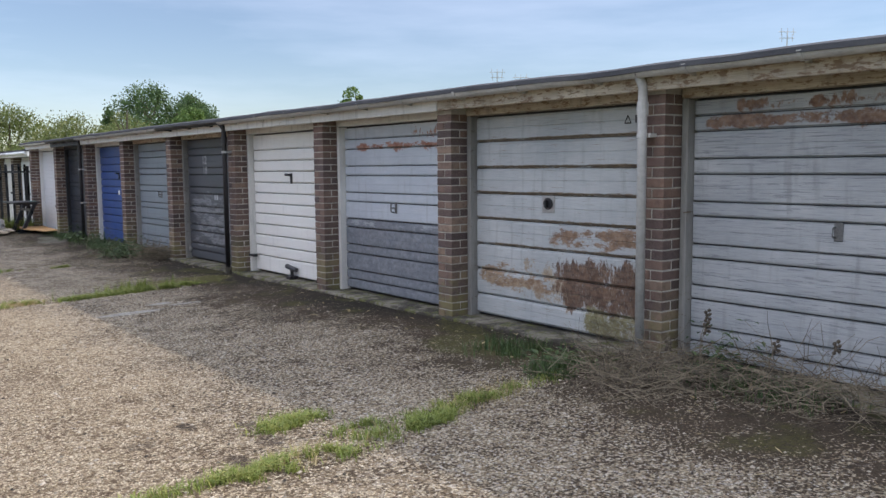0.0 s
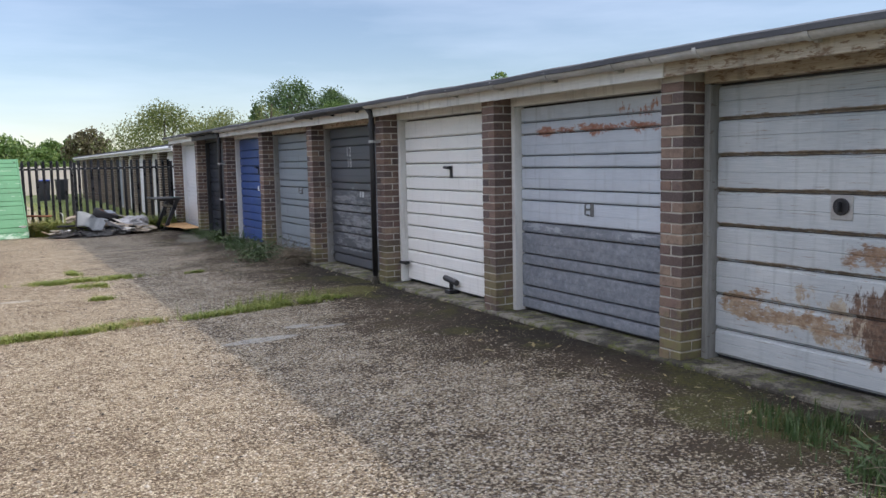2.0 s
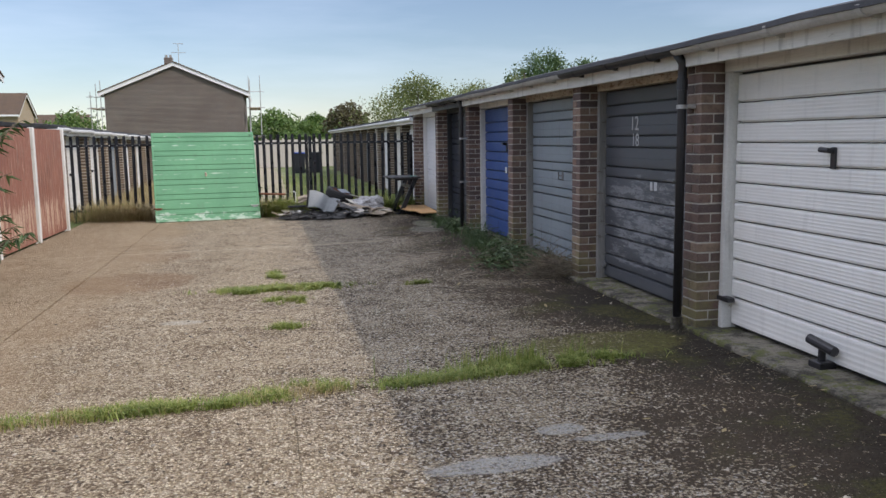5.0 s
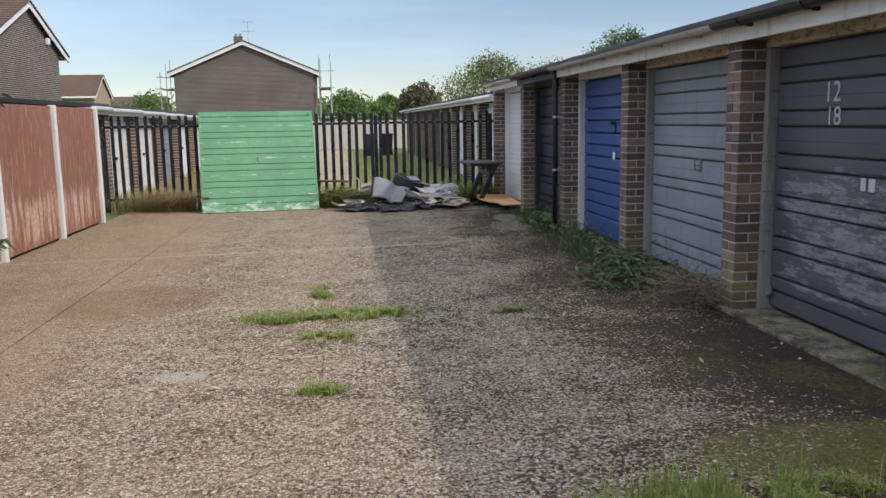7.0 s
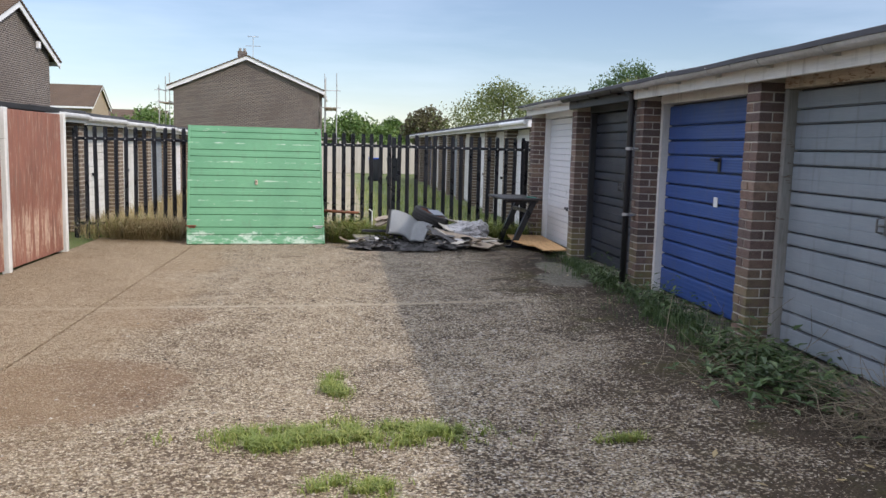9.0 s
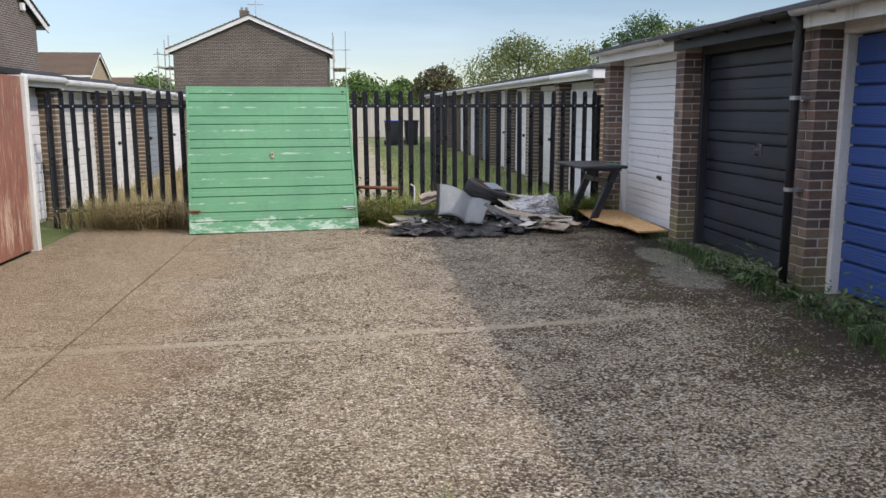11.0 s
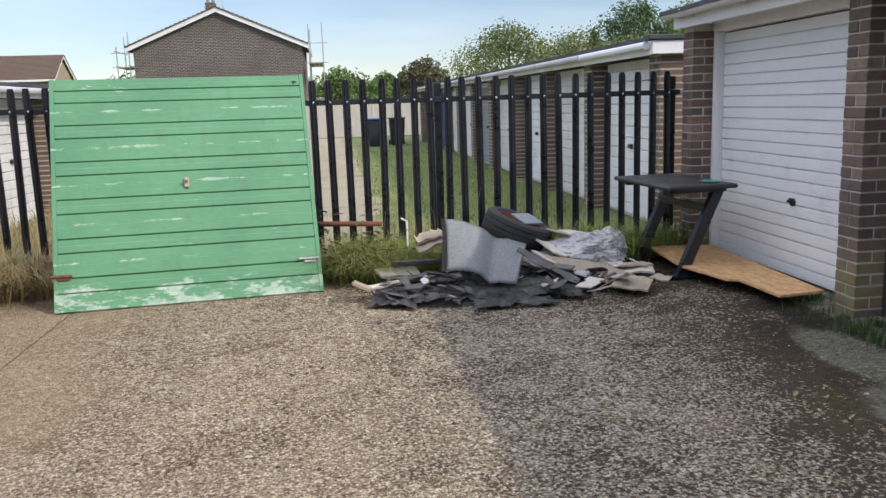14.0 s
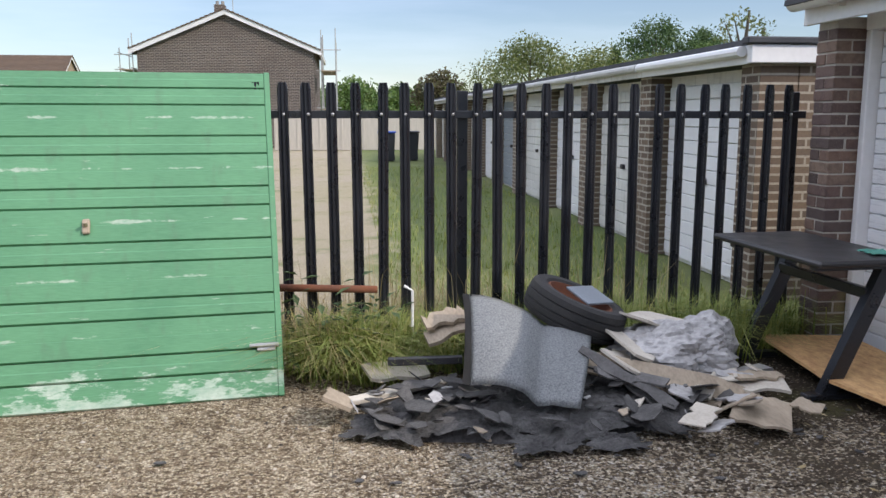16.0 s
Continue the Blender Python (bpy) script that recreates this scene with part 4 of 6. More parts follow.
def downpipe(y, mat, label, clips, x=4.835):
    zf = gz(4.8, y) + 0.004
    ob = thing("downpipe", (x, y, zf), label, "downpipe")
    bm = BM()
    tube(bm, [(4.775, y, 2.14), (x, y, 2.06), (x, y, 1.93), (x, y, zf + 0.02)], 0.034, seg=12)
    part("pipe", bm, mat, ob, smooth=True)
    bm = BM()
    tube(bm, [(x, y, 1.86), (x, y, 1.95)], 0.042, seg=12)
    part("socket", bm, mat, ob)
    for z in clips:
        bm = BM()
        tube(bm, [(x, y, z), (x, y, z + 0.03)], 0.040, seg=12)
        box(bm, x + 0.02, x + 0.10, y - 0.055, y + 0.055, z, z + 0.028)
        part("clip", bm, M["steel"] if mat == M["gutter_black"] else mat, ob)
    bm = BM()
    tube(bm, [(x, y, zf - 0.02), (x, y, zf + 0.09)], 0.046, seg=12)
    part("drain_socket", bm, M["apron"], ob, "dirty ground socket")
    return ob


downpipe(bay(-2)[1] + 0.13, M["gutter_grey"], "weathered grey plastic downpipe standing before a brick pier", (1.70,))
downpipe(bay(1)[1] + 0.13, M["gutter_black"], "black plastic downpipe standing before a brick pier", (1.72,))
downpipe(bay(4)[1] + 0.13, M["gutter_black"], "black plastic downpipe beside a blue garage door", (1.5, 0.8))

# ---- palisade fence ----
FY = 23.65
FG = gz(2, 23.4) - 0.02
fence = thing("palisade_fence", (1.3, FY, FG), "black steel palisade fence with round-topped pales", "fence")


def pale_mesh():
    bm = BM()
    o = []
    for x, y in ((-0.033, 0.0), (-0.026, -0.010), (-0.012, -0.004), (-0.006, -0.014), (0.006, -0.014), (0.012, -0.004), (0.026, -0.010), (0.033, 0.0), (0.026, 0.004), (-0.026, 0.004)):
        o.append((x, y))
    lo = [bm.verts.new((x, y, 0)) for x, y in o]
    hi = [bm.verts.new((x, y, 1.745)) for x, y in o]
    tip = [bm.verts.new((x * 0.72, y, 1.785)) for x, y in o]
    n = len(o)
    for p, q in ((lo, hi), (hi, tip)):
        for i in range(n):
            bm.faces.new((p[i], p[(i + 1) % n], q[(i + 1) % n], q[i]))
    bm.faces.new(lo), bm.faces.new(tip)
    return finish(bm, "pale", M["black_metal"])


PALE = pale_mesh()
bm = BM()
bmesh.ops.create_uvsphere(bm, u_segments=8, v_segments=5, radius=0.011)
BOLT = finish(bm, "bolt", M["steel"])
for i in range(49):
    x = -2.36 + 0.15 * i
    p = new("pale", PALE)
    p.matrix_basis = pose(x, FY - 0.028, FG - 0.02, RNG.uniform(-0.4, 0.4), RNG.uniform(-0.5, 0.5), 0)
    adopt(p, fence)
    for z in (0.22, 1.57):
        q = new("bolt", BOLT)
        q.matrix_basis = Matrix.Translation((x, FY - 0.045, FG + z))
        adopt(q, p)
for z in (0.22, 1.57):
    bm = BM()
    box(bm, -2.42, 4.96, FY - 0.022, FY + 0.022, FG + z - 0.024, FG + z + 0.024, 0.003)
    part("rail", bm, M["black_metal"], fence)
for x in (-2.40, -0.12, 2.66, 4.90):
    bm = BM()
    box(bm, x - 0.034, x + 0.034, FY + 0.024, FY + 0.10, FG - 0.02, FG + 1.72, 0.004)
    part("post", bm, M["black_metal"], fence)

# ---- the loose green door against the fence ----
green = thing("loose_garage_door", (0.5, 22.8, FG), "green-painted ribbed garage door, unhung and leaning on the fence", "garage door")
GB_L, GB_R = Vector((-0.50, 22.60, gz(0, 22.6) + 0.004)), Vector((1.555, 22.86, gz(1.5, 22.8) + 0.004))
GT_L = Vector((-0.64, 23.40, 1.735))
ux = (GB_R - GB_L).normalized()
uz = (GT_L - GB_L)
uz = (uz - ux * uz.dot(ux)).normalized()
un = uz.cross(ux)
GM = Matrix.Translation(GB_L) @ Matrix((ux, un, uz)).transposed().to_4x4()
GW, GH = (GB_R - GB_L).length, 1.965
LEVELS = [GH * (1 - f) for f in (1.0, 0.923, 0.862, 0.759, 0.700, 0.595, 0.534, 0.431, 0.372, 0.268, 0.210, 0.109, 0.054, 0.0)]
for z_lo, z_hi in zip(LEVELS, LEVELS[1:]):
    h = z_hi - z_lo
    bm = BM()
    o = [(0.022, 0), (0.004, 0), (-0.010, 0.007), (-0.012, h * 0.49), (-0.009, h * 0.5 if h > 0.15 else h * 0.55), (-0.010, h - 0.006), (0.022, h - 0.001)]
    a_ = [bm.verts.new((0.035, y, z)) for y, z in o]
    b2 = [bm.verts.new((GW - 0.035, y, z)) for y, z in o]
    for j in range(7):
        bm.faces.new((a_[j], a_[(j + 1) % 7], b2[(j + 1) % 7], b2[j]))
    bm.faces.new(a_), bm.faces.new(b2)
    ob = part("panel", bm, M["door_green"], None)
    ob.matrix_basis = GM @ Matrix.Translation((0, 0, z_lo))
    adopt(ob, green)
for x0, x1 in ((0.0, 0.034), (GW - 0.034, GW)):
    bm = BM()
    box(bm, x0, x1, -0.016, 0.03, 0.0, GH, 0.004, GM)
    part("side_rail", bm, M["door_green"], green)
bm = BM()
box(bm, 0.0, GW, 0.023, 0.03, 0.0, GH, 0, GM)
part("back_sheet", bm, M["grey_wood"], green, "bare grey back sheet")
bm = BM()
box(bm, GW * 0.5 - 0.02, GW * 0.5 + 0.02, -0.035, -0.012, 0.965, 1.05, 0.006, GM)
tube(bm, [GM @ Vector((GW * 0.5, -0.03, 1.01)), GM @ Vector((GW * 0.5, -0.075, 1.02))], 0.012)
part("handle", bm, M["ply"], green, "worn bare handle block")
for x in (0.07, GW - 0.09):
    bm = BM()
    tube(bm, [GM @ Vector((x - 0.09, -0.03, 0.285)), GM @ Vector((x + 0.07, -0.03, 0.285))], 0.012)
    box(bm, x - 0.05, x + 0.05, -0.025, -0.011, 0.255, 0.30, 0.003, GM)
    part("bolt", bm, M["steel" if x > 1 else "rust"], green, "worn slide bolt")

# ---- the red doors and garages on the other side ----
for i, (y0, y1) in enumerate(((11.6, 13.5), (13.55, 15.5), (15.6, 17.55), (17.68, 19.62), (19.74, 21.62))):
    ob = thing("red_boarded_door", (-1.94, (y0 + y1) / 2, gz(-1.9, y0)), "faded red-stained boarded garage door with worn streaks", "garage door", "red boarded doors")
    nb = 13
    w = (y1 - y0 - 0.10) / nb
    zt = 1.775
    for j in range(nb):
        bm = BM()
        ya = y0 + 0.05 + j * w
        box(bm, -1.965 - RNG.uniform(0, 0.003), -1.935, ya + 0.002, ya + w - 0.002, gz(-1.9, ya) + 0.03, zt, 0.004)
        part("board", bm, M["red_timber"], ob)
    bm = BM()
    box(bm, -1.995, -1.968, y0 + 0.05, y1 - 0.05, gz(-1.9, y0) + 0.04, zt - 0.01)
    part("backing", bm, M["dark_wood"], ob, "dark back of the boards")
for y in (11.57, 13.52, 15.55, 17.61, 19.68, 21.66):
    bm = BM()
    box(bm, -1.99, -1.905, y - 0.045, y + 0.045, gz(-1.9, y) - 0.05, 1.79, 0.006)
    solo("white_post", bm, M["white_wood"], "white-painted timber post beside a red door", "post", "posts of the red doors")
bm = BM()
box(bm, -7.5, -2.0, 21.58, 21.70, -0.1, 1.76)
solo("wall_side", bm, M["brick_far_x"], "brown brick side wall of the opposite garages", "wall", kind="structure")
bm = BM()
o = [(-2.05, 1.80), (-2.02, 1.86), (-7.6, 1.90), (-7.6, 1.80)]
extrude_y(bm, o, 4.0, 21.9)
solo("roof", bm, M["felt"], "dark felted flat roof of the opposite garages", "roof", kind="structure")
bm = BM()
box(bm, -2.08, -2.0, 4.0, 11.5, -0.1, 1.79)
solo("wall_west", bm, M["brick_far"], "brown brick wall of the opposite garages", "wall", kind="structure")


def far_row(name, x, side, ys, z_at, mats, label_group, depth=5.0, ground=-0.11):
    """A row of garages beyond the fence: piers, doors, fascia and roof; side is the way that its fronts face."""
    for i, (y0, m) in enumerate(zip(ys, mats)):
        y1 = y0 + PITCH
        zt = z_at(y0)
        b0, b1 = (x, x - side * 0.33)
        bm = BM()
        box(bm, min(b0, b1), max(b0, b1), y0, y0 + PIER_FAR, ground, zt - 0.14)
        solo("brick_pier", bm, M["brick_far"], "brown brick pier of a far garage", "pier", label_group + " piers", "structure")
        d = thing("garage_door", (x - side * 0.2, y0 + 1.4, ground), m[1], "garage door", label_group + " doors")
        fx = x - side * 0.2
        n = 13
        hh = (zt - 0.26 - ground - 0.04) / n
        for j in range(n):
            bm = BM()
            z = ground + 0.04 + j * hh
            box(bm, min(fx, fx - side * 0.03), max(fx, fx - side * 0.03), y0 + PIER_FAR + 0.06, y1 - 0.06, z + 0.004, z + hh - 0.004, 0.006)
            part("panel", bm, M[m[0]], d)
        bm = BM()
        box(bm, min(fx - side * 0.032, fx - side * 0.06), max(fx - side * 0.032, fx - side * 0.06), y0 + PIER_FAR + 0.02, y1 - 0.02, ground, zt - 0.15)
        part("backing", bm, M["white_wood"], d, "white timber frame behind the panels")
        bm = BM()
        box(bm, fx + side * 0.02 - 0.02, fx + side * 0.02 + 0.02, y0 + 1.36, y0 + 1.46, 0.78, 0.84, 0.005)
        part("handle", bm, M["gutter_black"], d, "small black handle")
        bm = BM()
        fa = x + side * 0.10
        box(bm, fa - 0.015, fa + 0.015, y0 + 0.003, y1 - 0.003, zt - 0.15, zt, 0.004)
        solo("fascia_board", bm, M[m[2]], "white fascia board of a far garage", "fascia", label_group + " fascia boards")
        bm = BM()
        box(bm, min(fa + side * 0.02, x - side * depth), max(fa + side * 0.02, x - side * depth), y0, y1 - 0.002, zt + 0.004, zt + 0.05)
        solo("roof", bm, M["felt"], "dark felt roof of a far garage", "roof", label_group + " roofs", "structure")
        bm = BM()
        tube(bm, [(fa + side * 0.06, y0 + 0.02, zt - 0.05), (fa + side * 0.06, y1 - 0.02, zt - 0.05)], 0.045, seg=10)
        solo("gutter", bm, M[m[2]] if m[2] == "upvc" else M["gutter_grey"], "half-round gutter of a far garage", "gutter", label_group + " gutters")
    yl, yh = ys[0], ys[-1] + PITCH
    for y, nm in ((yl, "wall_near"), (yh, "wall_far")):
        bm = BM()
        box(bm, min(x - side * 0.34, x - side * depth), max(x - side * 0.34, x - side * depth), y, y + 0.22, ground, z_at(y) - 0.01)
        solo(nm, bm, M["brick_far_x"], "brown brick end wall of a far garage row", "wall", kind="structure")


WHITE = ("door_end", "white ribbed garage door of a far row", "white_wood")
PLAINW = ("white_wood", "off-white garage door of a far row", "white_wood")
GREYD = ("door_slate", "grey garage door of a far row", "white_wood")
BLUED = ("door_blue", "blue garage door of a far row", "white_wood")
far_row("east", 5.30, -1, [24.95 + PITCH * i for i in range(11)], lambda y: 2.03,
        [("door_end", "white ribbed garage door of a far row", "upvc"), PLAINW, WHITE, PLAINW, GREYD, WHITE, PLAINW, BLUED, GREYD, PLAINW, GREYD], "far east row")
far_row("west", -2.55, 1, [21.95 + PITCH * i for i in range(11)], lambda y: 1.86 - 0.009 * (y - 22),
        [WHITE, PLAINW, PLAINW, GREYD, WHITE, PLAINW, BLUED, WHITE, PLAINW, GREYD, WHITE], "far west row")
# white return of the fascia round the end of the far row
bm = BM()
box(bm, 5.17, 8.5, 24.86, 24.94, 1.885, 2.03, 0.005)
solo("fascia_board", bm, M["upvc"], "white plastic fascia round the end of a far garage row", "fascia", "far east row fascia boards")
bm = BM()
box(bm, 5.12, 8.6, 24.83, 24.95, 2.034, 2.09, 0.01)
solo("roof_edge", bm, M["felt"], "black felt edge of a far garage roof", "roof edge", kind="structure")


# ---- houses ----
def house(base, w, dep, eave, rise, turn, label, wall, over=0.35, stack=True):
    """A two-storey house; in its own axes the gable faces -y at y = 0, with its middle at x = 0."""
    m = pose(*base, 0, 0, turn)
    ob = thing("house", base, label, "house")
    bm = BM()
    pts = [(-w / 2, 0), (w / 2, 0), (w / 2, eave), (0, eave + rise), (-w / 2, eave)]
    a = [bm.verts.new((x, 0, z)) for x, z in pts]
    b = [bm.verts.new((x, dep, z)) for x, z in pts]
    for i in range(5):
        bm.faces.new((a[i], a[(i + 1) % 5], b[(i + 1) % 5], b[i]))
    bm.faces.new(a), bm.faces.new(b)
    bmesh.ops.transform(bm, matrix=m, verts=bm.verts[:])
    part("wall", bm, wall, ob, "dark brown brick walls")
    s = rise / (w / 2)
    for side in (-1, 1):
        bm = BM()
        rows = 20
        o = []
        for j in range(rows):
            x0, x1 = (w / 2 + over) * j / rows, (w / 2 + over) * (j + 1) / rows
            o += [(side * x0, eave + rise - s * x0 + 0.06), (side * (x1 + 0.001), eave + rise - s * x1 + 0.10)]
        L = w / 2 + over
        o += [(side * L, eave + rise - s * L + 0.02), (0, eave + rise + 0.02)]
        extrude_y(bm, o, -0.25, dep + 0.18)
        bmesh.ops.transform(bm, matrix=m, verts=bm.verts[:])
        part("roof", bm, M["roof_tile"], ob, "brown tiled roof slope")
        bm = BM()
        L = w / 2 + over
        q = [bm.verts.new((side * x, y, eave + rise - s * x + dz)) for y in (-0.20, -0.16) for x, dz in ((0, 0.015), (L, 0.015), (L, -0.21), (0, -0.21))]
        for f in ((0, 1, 2, 3), (4, 5, 6, 7), (0, 1, 5, 4), (1, 2, 6, 5), (2, 3, 7, 6), (3, 0, 4, 7)):
            bm.faces.new([q[i] for i in f])
        bmesh.ops.transform(bm, matrix=m, verts=bm.verts[:])
        part("bargeboard", bm, M["upvc"], ob, "white bargeboard")
        bm = BM()
        x = side * (L - 0.05)
        box(bm, x - 0.06, x + 0.06, -0.16, dep + 0.16, eave - s * over - 0.12, eave - s * over + 0.04, 0.01, m)
        part("eaves_gutter", bm, M["upvc"], ob, "white eaves gutter")
    if not stack:
        return ob
    bm = BM()
    box(bm, -0.66, -0.16, 1.2, 1.8, eave + rise - 0.3, eave + rise + 0.42, 0.01, m)
    ch = part("chimney", bm, wall, ob)
    for x in (-0.54, -0.28):
        bm = BM()
        tube(bm, [m @ Vector((x, 1.5, eave + rise + 0.4)), m @ Vector((x, 1.5, eave + rise + 0.60))], 0.09, 0.075, seg=10)
        part("chimney_pot", bm, M["grey_wood"], ch, "small grey chimney pot")
    bm = BM()
    tube(bm, [m @ Vector((0.22, 1.4, eave + rise)), m @ Vector((0.22, 1.4, eave + rise + 1.30))], 0.022, seg=6)
    for z, lx in ((1.3, 0.32), (0.75, 0.45)):
        tube(bm, [m @ Vector((0.22 - lx, 1.4, eave + rise + z)), m @ Vector((0.22 + lx, 1.4, eave + rise + z))], 0.015, seg=5)
        for d in (-0.8, -0.3, 0.3, 0.8):
            tube(bm, [m @ Vector((0.22 + d * lx, 1.2, eave + rise + z)), m @ Vector((0.22 + d * lx, 1.6, eave + rise + z))], 0.012, seg=5)
    part("aerial", bm, M["steel"], ob, "thin metal television aerial")
    return ob


def scaffold(x0, x1, y0, y1, zt, label):
    ob = thing("scaffold", ((x0 + x1) / 2, y0, -0.1), label, "scaffold")
    for x in (x0, x1):
        y = y0
        while y <= y1 + 0.01:
            bm = BM()
            tube(bm, [(x, y, -0.1), (x, y, zt + RNG.uniform(-0.4, 0.5))], 0.026, seg=6)
            part("pole", bm, M["steel"], ob)
            y += 1.8
    for z in (1.9, 3.7, zt - 0.5):
        for x in (x0, x1):
            bm = BM()
            tube(bm, [(x, y0 - 0.3, z), (x, y1 + 0.3, z)], 0.024, seg=6)
            part("ledger", bm, M["steel"], ob)
        bm = BM()
        tube(bm, [(x0 - 0.25, y0, z - 0.06), (x1 + 0.25, y0, z - 0.06)], 0.024, seg=6)
        part("transom", bm, M["steel"], ob)
    for z in (1.75, 3.6):
        bm = BM()
        for j in range(3):
            xa = x0 + (x1 - x0) * j / 3
            box(bm, xa + 0.01, xa + (x1 - x0) / 3 - 0.01, y0 - 0.2, y1 + 0.2, z, z + 0.05)
        part("planks", bm, M["ply"], ob, "weathered scaffold boards")
    return ob


house((-3.75, 60, -0.11), 8.3, 9.0, 4.80, 1.73, 0, "two-storey brown brick house with white bargeboards and tiled roof", M["brick_house"])
scaffold(0.75, 1.45, 60.2, 63.9, 5.2, "steel scaffolding with boards along a house side")
scaffold(-8.75, -8.15, 60.2, 62.2, 4.9, "steel scaffolding with boards along a house side")
house((-9.55, 40.96, -0.11), 6.8, 9.0, 4.78, 1.45, 90, "two-storey brown brick house seen from its gable end", M["brick_house_y"], over=0.7)
house((-19.8, 88.5, -0.11), 5.2, 11.0, 4.45, 1.78, 90, "tan brick house with a brown tiled roof", M["brick_tan"], stack=False)
house((-24.4, 140, -0.11), 7.5, 9.0, 3.9, 2.0, 90, "distant house with a mossy tiled roof", M["brick_tan"])
# outside lamp on the near gable
bm = BM()
box(bm, -9.54, -9.40, 42.9, 43.1, 4.72, 4.98, 0.02)
solo("wall_lamp", bm, M["upvc"], "white lamp fixed high on a brick gable", "lamp")

# ---- far fence and bins ----
ff = thing("panel_fence", (3, 57, -0.1), "pale concrete panel fence at the end of the far court", "fence")
for i in range(11):
    x = -1.3 + i * 1.0
    bm = BM()
    box(bm, x + 0.04, x + 0.96, 56.97, 57.03, -0.1, 1.55 + 0.03 * math.sin(i * 2.1), 0.01)
    part("panel", bm, M["fence_far"], ff)
    bm = BM()
    box(bm, x - 0.05, x + 0.05, 56.95, 57.05, -0.1, 1.66, 0.012)
    part("post", bm, M["fence_far"], ff)


def wheelie_bin(x, y, lid, label):
    ob = thing("wheelie_bin", (x, y, -0.11), label, "bin", "bins in the far court")
    bm = BM()
    lo = [bm.verts.new((x + a * 0.24, y + b * 0.27, -0.10)) for a, b in ((-1, -1), (1, -1), (1, 1), (-1, 1))]
    hi = [bm.verts.new((x + a * 0.29, y + b * 0.35, 0.86)) for a, b in ((-1, -1), (1, -1), (1, 1), (-1, 1))]
    for i in range(4):
        bm.faces.new((lo[i], lo[(i + 1) % 4], hi[(i + 1) % 4], hi[i]))
    bm.faces.new(lo), bm.faces.new(hi)
    bmesh.ops.bevel(bm, geom=bm.edges[:], offset=0.025, segments=2, affect="EDGES")
    part("body", bm, M["bin"], ob)
    bm = BM()
    box(bm, x - 0.32, x + 0.32, y - 0.40, y + 0.36, 0.865, 0.93, 0.025)
    part("lid", bm, M[lid], ob)
    for s in (-1, 1):
        bm = BM()
        tube(bm, [(x + s * 0.24, y + 0.30, 0.0), (x + s * 0.30, y + 0.30, 0.0)], 0.10, seg=14)
        part("wheel", bm, M["rubber"], ob)
    return ob


wheelie_bin(3.30, 47.5, "bin_blue", "dark wheelie bin with a bright blue lid")
wheelie_bin(4.15, 47.9, "bin", "dark wheelie bin with a black lid")


# ---- plants ----
NPR = np.random.default_rng(11)


def blades(name, pts, height, width, mat, label, category="grass", lean=0.45, curl=0.5):
    """Tapered, bent blades at the given places; one object for what nobody could count."""
    pts = np.asarray(pts, float)
    n = len(pts)
    hgt = height * NPR.uniform(0.35, 1.0, n)
    ang, tilt = NPR.uniform(0, 2 * np.pi, n), NPR.uniform(0.05, lean, n)
    d = np.stack([np.cos(ang), np.sin(ang)], 1)
    s = np.stack([-np.sin(ang), np.cos(ang)], 1) * (width * NPR.uniform(0.6, 1.2, n))[:, None]
    base = np.array([[x, y, gz(x, y) if y < 23.4 else -0.11] for x, y in pts]) - np.array([0, 0, 0.004])
    mid = base.copy()
    mid[:, :2] += d * (hgt * tilt * 0.4)[:, None]
    mid[:, 2] += hgt * 0.6
    tip = base.copy()
    tip[:, :2] += d * (hgt * tilt * (1 + curl))[:, None]
    tip[:, 2] += hgt * (1 - 0.5 * curl * tilt)
    v = np.zeros((n, 5, 3))
    v[:, 0], v[:, 1], v[:, 2], v[:, 3], v[:, 4] = base, base, mid, mid, tip
    v[:, 0, :2] -= s
    v[:, 1, :2] += s
    v[:, 2, :2] += s * 0.8
    v[:, 3, :2] -= s * 0.8
    f = []
    for i in range(n):
        o = i * 5
        f += [(o, o + 1, o + 2, o + 3), (o + 3, o + 2, o + 4)]
    return quads(name, v.reshape(-1, 3).tolist(), f, mat, label, category)


def along(p, q, n, spread, clump=0.6):
    """Places scattered along a line, in clumps."""
    t = NPR.uniform(0, 1, n * 3)
    keep = np.array([noise.noise(Vector((a * 7.0 + p[0] * 3, p[1] * 5, 0.3))) for a in t]) * 0.5 + 0.5 > NPR.uniform(clump - 0.2, clump + 0.25, n * 3)
    t = t[keep][:n]
    x = p[0] + (q[0] - p[0]) * t + NPR.normal(0, spread, len(t)) * 0.6
    y = p[1] + (q[1] - p[1]) * t + NPR.normal(0, spread, len(t))
    return np.stack([x, y], 1)


def blob(c, rx, ry, n):
    x, y = NPR.normal(c[0], rx * 0.5, n * 3), NPR.normal(c[1], ry * 0.5, n * 3)
    keep = np.array([noise.noise(Vector((a * 8.0, b * 8.0, 1.7))) + 0.5 * noise.noise(Vector((a * 21.0, b * 21.0, 4.0))) for a, b in zip(x, y)]) > NPR.uniform(-0.15, 0.45, n * 3)
    return np.stack([x[keep][:n], y[keep][:n]], 1)


